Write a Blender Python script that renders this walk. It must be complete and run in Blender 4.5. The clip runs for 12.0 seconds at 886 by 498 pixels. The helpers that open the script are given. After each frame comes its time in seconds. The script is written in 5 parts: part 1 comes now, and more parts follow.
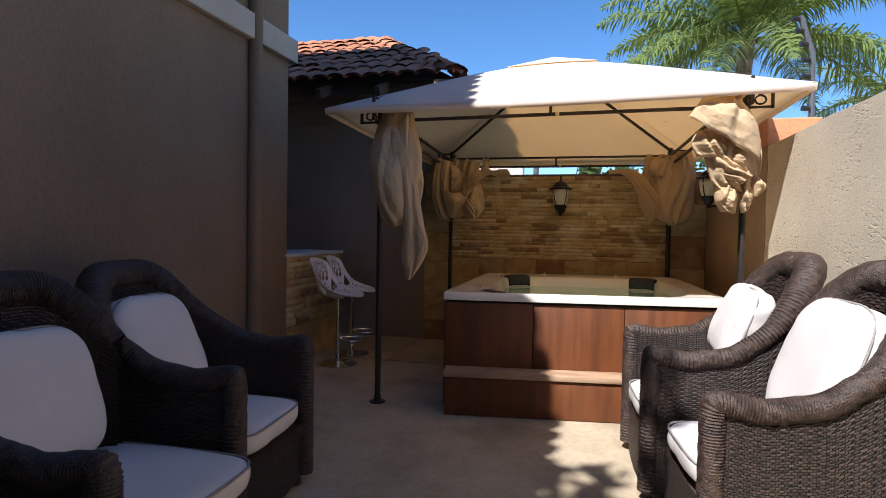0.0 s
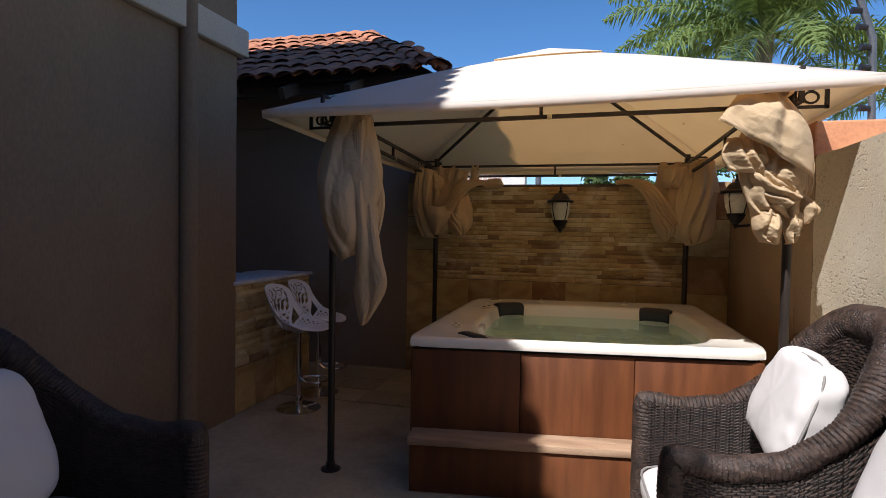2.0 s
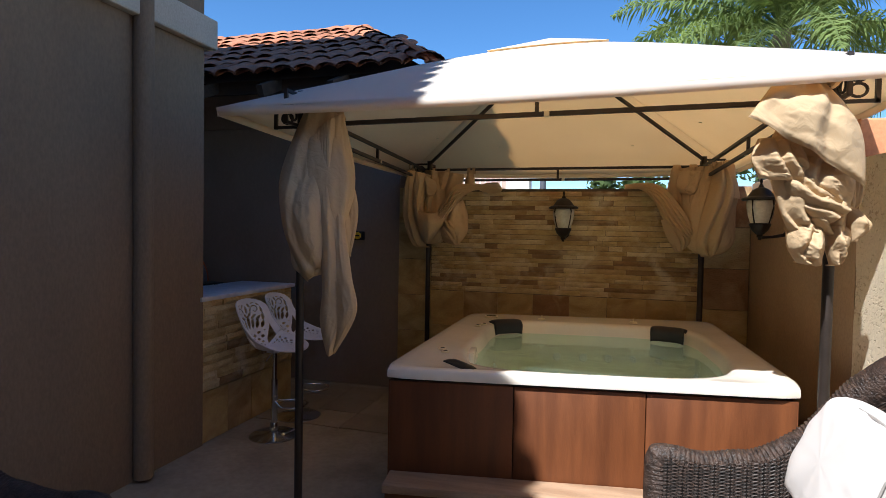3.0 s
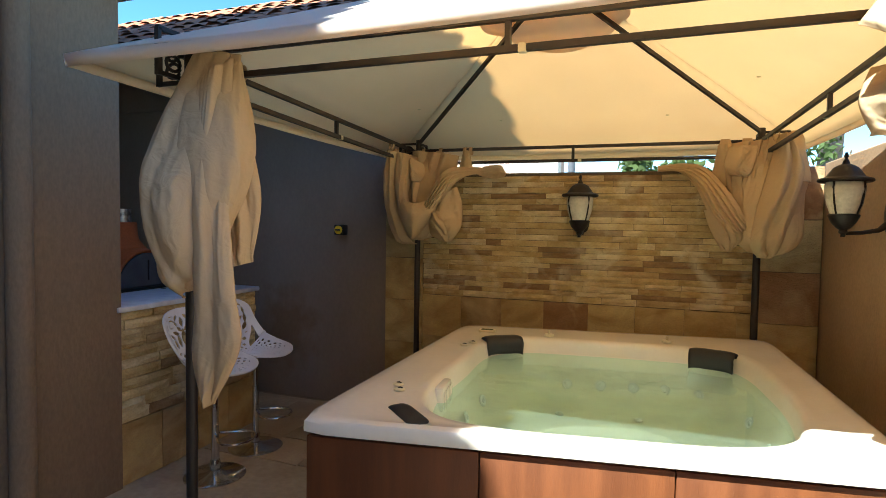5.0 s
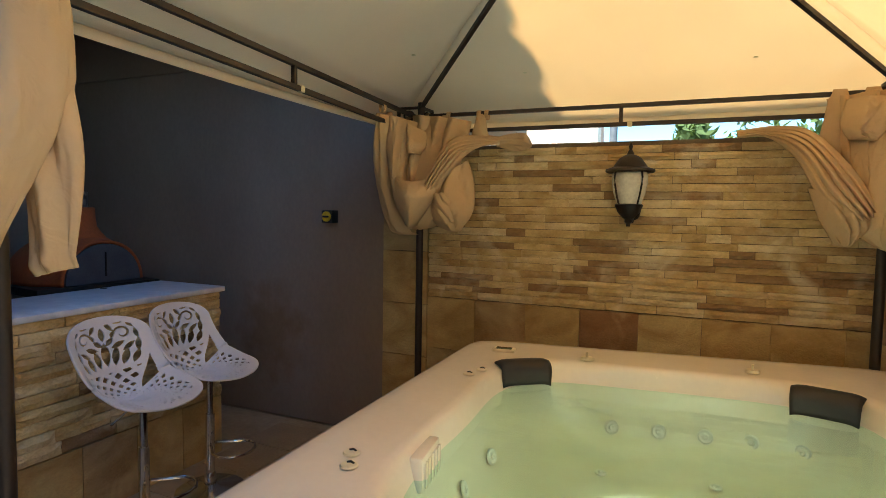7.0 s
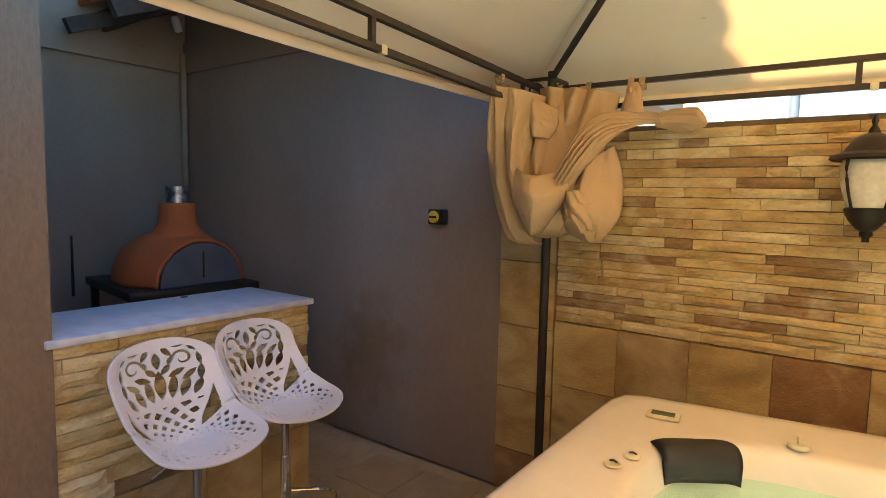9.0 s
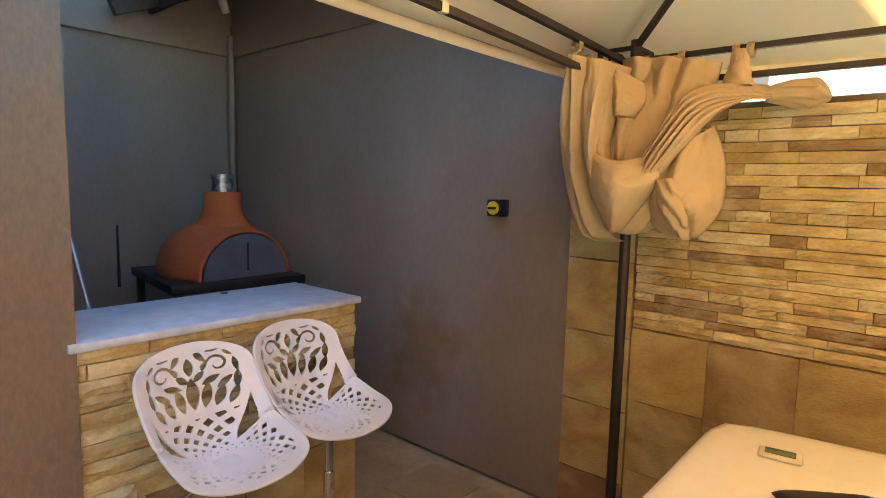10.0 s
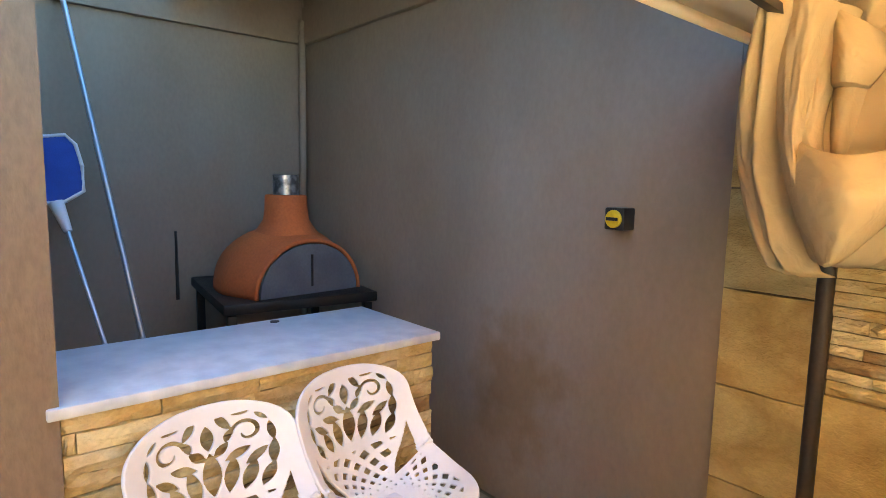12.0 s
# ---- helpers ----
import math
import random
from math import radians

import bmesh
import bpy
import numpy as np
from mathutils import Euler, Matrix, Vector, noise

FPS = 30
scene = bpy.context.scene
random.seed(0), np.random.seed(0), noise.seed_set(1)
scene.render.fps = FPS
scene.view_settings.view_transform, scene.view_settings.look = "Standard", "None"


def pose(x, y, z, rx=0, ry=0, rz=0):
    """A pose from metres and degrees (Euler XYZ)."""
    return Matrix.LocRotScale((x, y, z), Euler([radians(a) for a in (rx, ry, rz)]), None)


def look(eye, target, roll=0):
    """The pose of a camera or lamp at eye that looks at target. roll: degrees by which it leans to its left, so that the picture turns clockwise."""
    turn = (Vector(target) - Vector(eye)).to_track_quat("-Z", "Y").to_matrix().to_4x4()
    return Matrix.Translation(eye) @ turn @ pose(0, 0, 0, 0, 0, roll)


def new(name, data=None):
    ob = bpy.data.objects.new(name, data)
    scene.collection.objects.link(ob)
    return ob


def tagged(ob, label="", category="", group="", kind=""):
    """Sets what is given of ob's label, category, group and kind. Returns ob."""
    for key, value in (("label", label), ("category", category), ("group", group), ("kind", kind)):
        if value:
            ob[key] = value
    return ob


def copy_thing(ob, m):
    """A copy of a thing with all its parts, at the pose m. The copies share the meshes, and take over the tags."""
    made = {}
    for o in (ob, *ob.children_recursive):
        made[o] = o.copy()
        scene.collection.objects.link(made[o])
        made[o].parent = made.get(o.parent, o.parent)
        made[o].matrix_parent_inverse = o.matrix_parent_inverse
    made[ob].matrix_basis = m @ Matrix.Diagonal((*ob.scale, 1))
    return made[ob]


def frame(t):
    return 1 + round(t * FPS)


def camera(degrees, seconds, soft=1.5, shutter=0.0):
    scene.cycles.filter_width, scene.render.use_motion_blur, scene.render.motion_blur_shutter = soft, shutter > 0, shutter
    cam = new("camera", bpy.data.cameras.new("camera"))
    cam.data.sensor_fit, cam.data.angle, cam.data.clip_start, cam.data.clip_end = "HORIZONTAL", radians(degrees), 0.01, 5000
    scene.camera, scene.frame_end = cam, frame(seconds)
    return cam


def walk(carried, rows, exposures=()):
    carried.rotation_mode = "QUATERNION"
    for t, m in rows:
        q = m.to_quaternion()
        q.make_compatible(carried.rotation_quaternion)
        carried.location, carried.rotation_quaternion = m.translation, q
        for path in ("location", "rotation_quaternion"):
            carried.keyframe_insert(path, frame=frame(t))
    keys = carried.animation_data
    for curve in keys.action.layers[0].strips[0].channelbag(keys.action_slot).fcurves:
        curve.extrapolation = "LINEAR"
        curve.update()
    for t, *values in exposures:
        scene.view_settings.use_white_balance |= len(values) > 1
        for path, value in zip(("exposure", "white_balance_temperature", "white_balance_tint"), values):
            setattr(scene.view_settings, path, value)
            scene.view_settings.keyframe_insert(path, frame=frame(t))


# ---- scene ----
cam = camera(75.0, 12.0, 0.6)
EXPOSURES = ((0, 0.89, 6080, 11), (1.5, 0.45, 6050, 11), (2.5, 0.65, 6000, 9), (3, 0.90, 5950, 7), (5, 1.98, 6050, -4), (5.6, 1.86, 6050, -4), (6.5, 1.98, 6080, -5), (8.5, 2.80, 6500, 2), (9.5, 3.20, 6950, 0), (12, 4.12, 7250, -3))
PATH = [
    (0, (0.393, 0.389, 1.398), (-0.104, 2.325, 1.333), 1.0),
    (0.5, (0.409, 0.635, 1.401), (-0.097, 2.569, 1.338), 0.95),
    (1, (0.42, 0.886, 1.433), (-0.089, 2.819, 1.375), 1.0),
    (1.5, (0.436, 1.078, 1.532), (-0.081, 3.009, 1.469), 1.0),
    (2, (0.434, 1.301, 1.594), (-0.092, 3.229, 1.529), 0.95),
    (2.5, (0.436, 1.555, 1.64), (-0.099, 3.481, 1.579), 0.9),
    (3, (0.445, 1.8, 1.674), (-0.107, 3.721, 1.61), 1.0),
    (5, (0.553, 2.853, 1.691), (-0.129, 4.731, 1.597), 0.9),
    (5.5, (0.538, 3.116, 1.679), (-0.17, 4.984, 1.574), 0.9),
    (6, (0.504, 3.367, 1.675), (-0.223, 5.227, 1.556), 0.9),
    (6.5, (0.448, 3.62, 1.665), (-0.306, 5.468, 1.536), 0.9),
    (8.3, (0.158, 4.385, 1.704), (-0.838, 6.112, 1.54), 1.1),
    (8.5, (0.13, 4.456, 1.714), (-0.915, 6.152, 1.542), 1.1),
    (9, (0.036, 4.606, 1.726), (-1.144, 6.211, 1.547), 1.2),
    (9.5, (-0.088, 4.712, 1.718), (-1.357, 6.245, 1.52), 1.3),
    (10, (-0.212, 4.84, 1.727), (-1.521, 6.336, 1.505), 1.3),
    (10.5, (-0.36, 4.975, 1.727), (-1.705, 6.438, 1.504), 1.3),
    (11, (-0.513, 5.111, 1.731), (-1.901, 6.532, 1.499), 1.3),
    (11.5, (-0.646, 5.217, 1.744), (-2.089, 6.581, 1.511), 1.3),
    (12, (-0.736, 5.3, 1.752), (-2.243, 6.594, 1.515), 1.2),
]
walk(cam, [(t, look(eye, target, roll)) for t, eye, target, roll in PATH], exposures=EXPOSURES)

# ---- light ----
SUN_FALL = Vector((0.28, 0.72, -1.0))
world = bpy.data.worlds.new("world")
scene.world = world
world.use_nodes = True
wn = world.node_tree.nodes
sky = wn.new("ShaderNodeTexSky")
sky.sky_type = "NISHITA"
sky.sun_disc = False
sky.sun_elevation = math.atan2(1.0, math.hypot(0.28, 0.72))
sky.sun_rotation = radians(201)
sky.altitude, sky.air_density, sky.dust_density, sky.ozone_density = 1400, 1.0, 0.1, 4.0
deep = wn.new("ShaderNodeHueSaturation")
deep.inputs["Saturation"].default_value, deep.inputs["Value"].default_value = 1.16, 1.1
world.node_tree.links.new(sky.outputs[0], deep.inputs["Color"])
world.node_tree.links.new(deep.outputs[0], wn["Background"].inputs[0])
wn["Background"].inputs[1].default_value = 0.095
sun = new("sun", bpy.data.lights.new("sun", "SUN"))
sun.data.energy, sun.data.angle, sun.data.color = 5.0, radians(0.5), (1.0, 0.965, 0.91)
sun.rotation_mode = "QUATERNION"
sun.rotation_quaternion = SUN_FALL.to_track_quat("-Z", "Y")

# ---- materials ----


def material(name, colour, second=None, rough=0.7, metal=0.0, scale=4.0, fine=60.0, bump=0.2, depth=0.01, mix=0.5,
             stretch=(1, 1, 1), vary=0.0, detail=5.0, coat=0.0, third=None, grit=0.35):
    """A surface whose colour drifts between two tones at a large scale and a fine one, with a fine relief."""
    m = bpy.data.materials.new(name)
    m.use_nodes = True
    nt = m.node_tree
    n, link = nt.nodes, nt.links.new
    b = n["Principled BSDF"]
    second = second or tuple(c * 0.72 for c in colour)
    co = n.new("ShaderNodeTexCoord")
    info = n.new("ShaderNodeObjectInfo")
    shift = n.new("ShaderNodeVectorMath")
    shift.operation = "MULTIPLY_ADD"
    link(info.outputs["Random"], shift.inputs[0])
    shift.inputs[1].default_value = (17.3, 9.1, 23.7)
    link(co.outputs["Object"], shift.inputs[2])
    mapping = n.new("ShaderNodeMapping")
    mapping.inputs["Scale"].default_value = stretch
    link(shift.outputs[0], mapping.inputs[0])
    big, small = n.new("ShaderNodeTexNoise"), n.new("ShaderNodeTexNoise")
    for tex, s, d in ((big, scale, detail), (small, fine, 4.0)):
        tex.inputs["Scale"].default_value, tex.inputs["Detail"].default_value = s, d
        link(mapping.outputs[0], tex.inputs["Vector"])
    ramp = n.new("ShaderNodeValToRGB")
    ramp.color_ramp.elements[0].position, ramp.color_ramp.elements[1].position = 0.5 - 0.3 * mix, 0.5 + 0.3 * mix
    ramp.color_ramp.elements[0].color, ramp.color_ramp.elements[1].color = (*second, 1), (*colour, 1)
    if third:
        e = ramp.color_ramp.elements.new(0.5)
        e.color = (*third, 1)
    link(big.outputs["Fac"], ramp.inputs[0])
    grain = n.new("ShaderNodeMix")
    grain.data_type, grain.blend_type = "RGBA", "MULTIPLY"
    grain.inputs["Factor"].default_value = grit
    link(ramp.outputs[0], grain.inputs["A"])
    spread = n.new("ShaderNodeMapRange")
    spread.inputs["From Min"].default_value, spread.inputs["From Max"].default_value = 0.3, 0.7
    spread.inputs["To Min"].default_value, spread.inputs["To Max"].default_value = 0.6, 1.15
    link(small.outputs["Fac"], spread.inputs["Value"])
    link(spread.outputs[0], grain.inputs["B"])
    out = grain.outputs["Result"]
    if vary:
        hsv = n.new("ShaderNodeHueSaturation")
        pick = n.new("ShaderNodeMapRange")
        pick.inputs["To Min"].default_value, pick.inputs["To Max"].default_value = 1 - vary, 1 + vary * 0.6
        link(info.outputs["Random"], pick.inputs["Value"])
        link(pick.outputs[0], hsv.inputs["Value"])
        link(out, hsv.inputs["Color"])
        out = hsv.outputs[0]
    link(out, b.inputs["Base Color"])
    b.inputs["Metallic"].default_value, b.inputs["Coat Weight"].default_value = metal, coat
    gloss = n.new("ShaderNodeMapRange")
    gloss.inputs["To Min"].default_value, gloss.inputs["To Max"].default_value = max(0.02, rough - 0.12), min(1, rough + 0.12)
    link(big.outputs["Fac"], gloss.inputs["Value"])
    link(gloss.outputs[0], b.inputs["Roughness"])
    if bump:
        rel = n.new("ShaderNodeBump")
        rel.inputs["Strength"].default_value, rel.inputs["Distance"].default_value = bump, depth
        link(small.outputs["Fac"], rel.inputs["Height"])
        link(rel.outputs[0], b.inputs["Normal"])
    return m


def blotch(m, place, size, tone):
    """Adds one ragged tinted patch at a place."""
    nt = m.node_tree
    n, link = nt.nodes, nt.links.new
    b = n["Principled BSDF"]
    co = n.new("ShaderNodeTexCoord")
    mapping = n.new("ShaderNodeMapping")
    mapping.vector_type = "TEXTURE"
    mapping.inputs["Location"].default_value, mapping.inputs["Scale"].default_value = place, size
    link(co.outputs["Object"], mapping.inputs[0])
    far = n.new("ShaderNodeVectorMath")
    far.operation = "LENGTH"
    link(mapping.outputs[0], far.inputs[0])
    ragged = n.new("ShaderNodeTexNoise")
    ragged.inputs["Scale"].default_value, ragged.inputs["Detail"].default_value = 6.0, 6.0
    link(co.outputs["Object"], ragged.inputs["Vector"])
    add = n.new("ShaderNodeMath")
    add.operation = "MULTIPLY_ADD"
    add.inputs[1].default_value = 1.6
    link(ragged.outputs["Fac"], add.inputs[0])
    link(far.outputs["Value"], add.inputs[2])
    edge = n.new("ShaderNodeMapRange")
    edge.inputs["From Min"].default_value, edge.inputs["From Max"].default_value = 1.2, 1.95
    edge.inputs["To Min"].default_value, edge.inputs["To Max"].default_value = 0.8, 0.0
    link(add.outputs[0], edge.inputs["Value"])
    mix = n.new("ShaderNodeMix")
    mix.data_type, mix.blend_type = "RGBA", "MULTIPLY"
    link(edge.outputs[0], mix.inputs["Factor"])
    link(b.inputs["Base Color"].links[0].from_socket, mix.inputs["A"])
    mix.inputs["B"].default_value = (*tone, 1)
    link(mix.outputs["Result"], b.inputs["Base Color"])


def pitted(m):
    """Adds scattered pits and short sideways drag marks to a plaster."""
    nt = m.node_tree
    n, link = nt.nodes, nt.links.new
    b = n["Principled BSDF"]
    co = n.new("ShaderNodeTexCoord")
    mapping = n.new("ShaderNodeMapping")
    mapping.inputs["Scale"].default_value = (1.0, 0.5, 1.0)
    link(co.outputs["Object"], mapping.inputs[0])
    fine, broad = n.new("ShaderNodeTexNoise"), n.new("ShaderNodeTexNoise")
    fine.inputs["Scale"].default_value, fine.inputs["Detail"].default_value, fine.inputs["Distortion"].default_value = 70.0, 3.0, 0.5
    broad.inputs["Scale"].default_value, broad.inputs["Detail"].default_value = 2.6, 3.0
    link(mapping.outputs[0], fine.inputs["Vector"])
    link(co.outputs["Object"], broad.inputs["Vector"])
    both = n.new("ShaderNodeMath")
    both.operation = "MULTIPLY_ADD"
    both.inputs[1].default_value = 0.45
    link(broad.outputs["Fac"], both.inputs[0])
    link(fine.outputs["Fac"], both.inputs[2])
    pit = n.new("ShaderNodeMapRange")
    pit.inputs["From Min"].default_value, pit.inputs["From Max"].default_value = 0.80, 0.98
    link(both.outputs[0], pit.inputs["Value"])
    # Darkens the pits: the shade inside them is put into the colour.
    tone = n.new("ShaderNodeMix")
    tone.data_type, tone.blend_type = "RGBA", "MULTIPLY"
    link(pit.outputs[0], tone.inputs["Factor"])
    link(b.inputs["Base Color"].links[0].from_socket, tone.inputs["A"])
    tone.inputs["B"].default_value = (0.70, 0.64, 0.56, 1)
    link(tone.outputs["Result"], b.inputs["Base Color"])
    rel = n.new("ShaderNodeBump")
    rel.invert = True
    rel.inputs["Strength"].default_value, rel.inputs["Distance"].default_value = 0.7, 0.010
    link(pit.outputs[0], rel.inputs["Height"])
    first = b.inputs["Normal"].links[0].from_node
    link(rel.outputs[0], first.inputs["Normal"])
    return m


def stone_material(name, tones, scale=6.0, bump=0.6, depth=0.012, vein=(0.62, 0.5, 0.36), grain=(1, 1, 1.5), bloom_tone=(0.78, 0.69, 0.50), swirl=0.15):
    """Split sandstone: each piece takes its own tone, with veins and pale bloom."""
    m = material(name, (1, 1, 1), vein, 0.85, scale=scale, fine=55, bump=bump, depth=depth, mix=0.8, stretch=grain)
    nt = m.node_tree
    n, link = nt.nodes, nt.links.new
    b = n["Principled BSDF"]
    ramp = n.new("ShaderNodeValToRGB")
    ramp.color_ramp.interpolation = "CONSTANT"
    els = ramp.color_ramp.elements
    while len(els) < len(tones):
        els.new(1.0)
    for k, t in enumerate(tones):
        els[k].position, els[k].color = k / len(tones), (*t, 1)
    info = n.new("ShaderNodeObjectInfo")
    link(info.outputs["Random"], ramp.inputs[0])
    mul = n.new("ShaderNodeMix")
    mul.data_type, mul.blend_type = "RGBA", "MULTIPLY"
    mul.inputs["Factor"].default_value = 1.0
    old = b.inputs["Base Color"].links[0].from_socket
    link(old, mul.inputs["A"])
    link(ramp.outputs[0], mul.inputs["B"])
    bloom, pick, pale = n.new("ShaderNodeTexNoise"), n.new("ShaderNodeMapRange"), n.new("ShaderNodeMix")
    place = n.new("ShaderNodeNewGeometry")
    bloom.inputs["Scale"].default_value, bloom.inputs["Detail"].default_value, bloom.inputs["Distortion"].default_value = 3.4, 9.0, 0.8
    link(place.outputs["Position"], bloom.inputs["Vector"])
    pick.inputs["From Min"].default_value, pick.inputs["From Max"].default_value, pick.inputs["To Max"].default_value = 0.53, 0.70, 0.55
    link(bloom.outputs["Fac"], pick.inputs["Value"])
    pale.data_type = "RGBA"
    link(pick.outputs[0], pale.inputs["Factor"])
    link(mul.outputs["Result"], pale.inputs["A"])
    pale.inputs["B"].default_value = (*bloom_tone, 1)
    link(pale.outputs["Result"], b.inputs["Base Color"])
    for node in n:
        if node.bl_idname == "ShaderNodeTexNoise" and node != bloom:
            node.inputs["Distortion"].default_value = swirl
        if node.bl_idname == "ShaderNodeVectorMath":
            link(place.outputs["Position"], node.inputs[2])
    return m


def wicker_material(name, colour, second):
    """Woven cane laid out in the mesh's own weave coordinates."""
    m = bpy.data.materials.new(name)
    m.use_nodes = True
    nt = m.node_tree
    n, link = nt.nodes, nt.links.new
    b = n["Principled BSDF"]
    uv = n.new("ShaderNodeUVMap")
    brick = n.new("ShaderNodeTexBrick")
    brick.offset, brick.squash = 0.5, 1.0
    brick.inputs["Scale"].default_value = 1.0
    brick.inputs["Brick Width"].default_value, brick.inputs["Row Height"].default_value = 0.0305, 0.0129
    brick.inputs["Mortar Size"].default_value, brick.inputs["Mortar Smooth"].default_value = 0.003, 1.0
    brick.inputs["Color1"].default_value, brick.inputs["Color2"].default_value = (*colour, 1), (*second, 1)
    brick.inputs["Mortar"].default_value = (0.006, 0.004, 0.003, 1)
    link(uv.outputs[0], brick.inputs["Vector"])
    noise_tex = n.new("ShaderNodeTexNoise")
    noise_tex.inputs["Scale"].default_value = 14
    link(uv.outputs[0], noise_tex.inputs["Vector"])
    fade = n.new("ShaderNodeMix")
    fade.data_type, fade.blend_type = "RGBA", "MULTIPLY"
    fade.inputs["Factor"].default_value = 0.5
    link(brick.outputs["Color"], fade.inputs["A"])
    link(noise_tex.outputs["Fac"], fade.inputs["B"])
    link(fade.outputs["Result"], b.inputs["Base Color"])
    rel = n.new("ShaderNodeBump")
    rel.invert = True
    rel.inputs["Strength"].default_value, rel.inputs["Distance"].default_value = 1.0, 0.008
    link(brick.outputs["Fac"], rel.inputs["Height"])
    link(rel.outputs[0], b.inputs["Normal"])
    b.inputs["Roughness"].default_value = 0.55
    return m


def cloth_material(name, colour, through_colour, share, weave=900.0, fold=9.0, crease_depth=0.25, swirl=1.2):
    """Cloth that lets part of the light through."""
    m = material(name, colour, tuple(c * 0.85 for c in colour), 0.9, scale=2.5, fine=weave, bump=0.15, depth=0.002, mix=1.0)
    nt = m.node_tree
    n, link = nt.nodes, nt.links.new
    out = n["Material Output"]
    thin = n.new("ShaderNodeBsdfTranslucent")
    thin.inputs["Color"].default_value = (*through_colour, 1)
    add = n.new("ShaderNodeMixShader")
    add.inputs[0].default_value = share
    link(n["Principled BSDF"].outputs[0], add.inputs[1])
    link(thin.outputs[0], add.inputs[2])
    link(add.outputs[0], out.inputs[0])
    crease = n.new("ShaderNodeTexNoise")
    crease.inputs["Scale"].default_value, crease.inputs["Detail"].default_value = fold, 2.0
    crease.inputs["Distortion"].default_value = swirl
    co = n.new("ShaderNodeTexCoord")
    link(co.outputs["Object"], crease.inputs["Vector"])
    rel = n.new("ShaderNodeBump")
    rel.inputs["Strength"].default_value, rel.inputs["Distance"].default_value = crease_depth, 0.03
    link(crease.outputs["Fac"], rel.inputs["Height"])
    first = n["Principled BSDF"].inputs["Normal"].links[0].from_node
    link(rel.outputs[0], first.inputs["Normal"])
    return m


def water_material():
    m = bpy.data.materials.new("pool_water")
    m.use_nodes = True
    nt = m.node_tree
    n, link = nt.nodes, nt.links.new
    n.remove(n["Principled BSDF"])
    clear, shine, fres = n.new("ShaderNodeBsdfTransparent"), n.new("ShaderNodeBsdfGlossy"), n.new("ShaderNodeFresnel")
    clear.inputs[0].default_value = (0.74, 1.0, 0.91, 1)
    cloudy, body = n.new("ShaderNodeBsdfDiffuse"), n.new("ShaderNodeMixShader")
    cloudy.inputs[0].default_value = (0.72, 1.0, 0.84, 1)
    body.inputs[0].default_value = 0.05
    link(clear.outputs[0], body.inputs[1])
    link(cloudy.outputs[0], body.inputs[2])
    shine.inputs["Roughness"].default_value = 0.02
    fres.inputs[0].default_value = 1.33
    wave, rel = n.new("ShaderNodeTexNoise"), n.new("ShaderNodeBump")
    wave.inputs["Scale"].default_value, wave.inputs["Detail"].default_value = 5.0, 2.0
    rel.inputs["Strength"].default_value, rel.inputs["Distance"].default_value = 0.12, 0.02
    link(wave.outputs["Fac"], rel.inputs["Height"])
    link(rel.outputs[0], shine.inputs["Normal"])
    link(rel.outputs[0], fres.inputs["Normal"])
    mix = n.new("ShaderNodeMixShader")
    link(fres.outputs[0], mix.inputs[0])
    link(body.outputs[0], mix.inputs[1])
    link(shine.outputs[0], mix.inputs[2])
    link(mix.outputs[0], n["Material Output"].inputs[0])
    return m


M_HOUSE = material("house_plaster", (0.275, 0.193, 0.126), (0.19, 0.126, 0.08), 0.92, scale=1.0, fine=70, bump=0.35, depth=0.008, mix=0.9, stretch=(1.0, 1.0, 0.45))
M_TRIM = material("trim_paint", (0.52, 0.45, 0.37), (0.45, 0.385, 0.31), 0.8, scale=2, fine=70, bump=0.15, depth=0.004)
M_GREY = material("grey_plaster", (0.325, 0.26, 0.208), (0.225, 0.162, 0.114), 0.9, scale=1.3, fine=42, bump=0.24, depth=0.006, grit=0.18, stretch=(1.0, 1.0, 0.6), mix=1.0)
blotch(M_GREY, (-2.72, 7.52, 0.66), (0.34, 1.0, 0.42), (0.74, 0.58, 0.38))
M_ROUGH = material("rough_plaster", (0.77, 0.66, 0.50), (0.67, 0.565, 0.42), 0.95, scale=2.2, fine=70, bump=0.35, depth=0.006, grit=0.25, mix=0.8)
pitted(M_ROUGH)
M_BROWN = material("brown_plaster", (0.40, 0.27, 0.165), (0.33, 0.215, 0.128), 0.92, scale=1.5, fine=60, bump=0.25, depth=0.006)
M_ORANGE = material("terracotta_paint", (0.62, 0.27, 0.13), (0.52, 0.21, 0.10), 0.85, scale=4, fine=50)
M_FLOOR = material("stone_floor", (0.47, 0.38, 0.265), (0.25, 0.19, 0.125), 0.85, scale=2.1, fine=26, bump=0.3, depth=0.006, mix=1.0, third=(0.41, 0.325, 0.225))
M_SLATE = stone_material("sandstone_slab", [(0.60, 0.47, 0.22), (0.50, 0.36, 0.19), (0.66, 0.53, 0.27), (0.40, 0.235, 0.125), (0.62, 0.46, 0.21), (0.54, 0.44, 0.24)], 2.6, 0.6, 0.012, (0.52, 0.40, 0.26), (1.0, 1.0, 1.7), (0.58, 0.44, 0.24), 1.1)
M_LEDGE = stone_material("ledge_stone", [(0.749, 0.607, 0.334), (0.648, 0.496, 0.243), (0.789, 0.668, 0.415), (0.570, 0.414, 0.207), (0.708, 0.546, 0.273),
                                         (0.810, 0.688, 0.435), (0.396, 0.262, 0.138), (0.719, 0.567, 0.304), (0.627, 0.476, 0.253), (0.769, 0.607, 0.324)], 7.0, 0.7, 0.012)
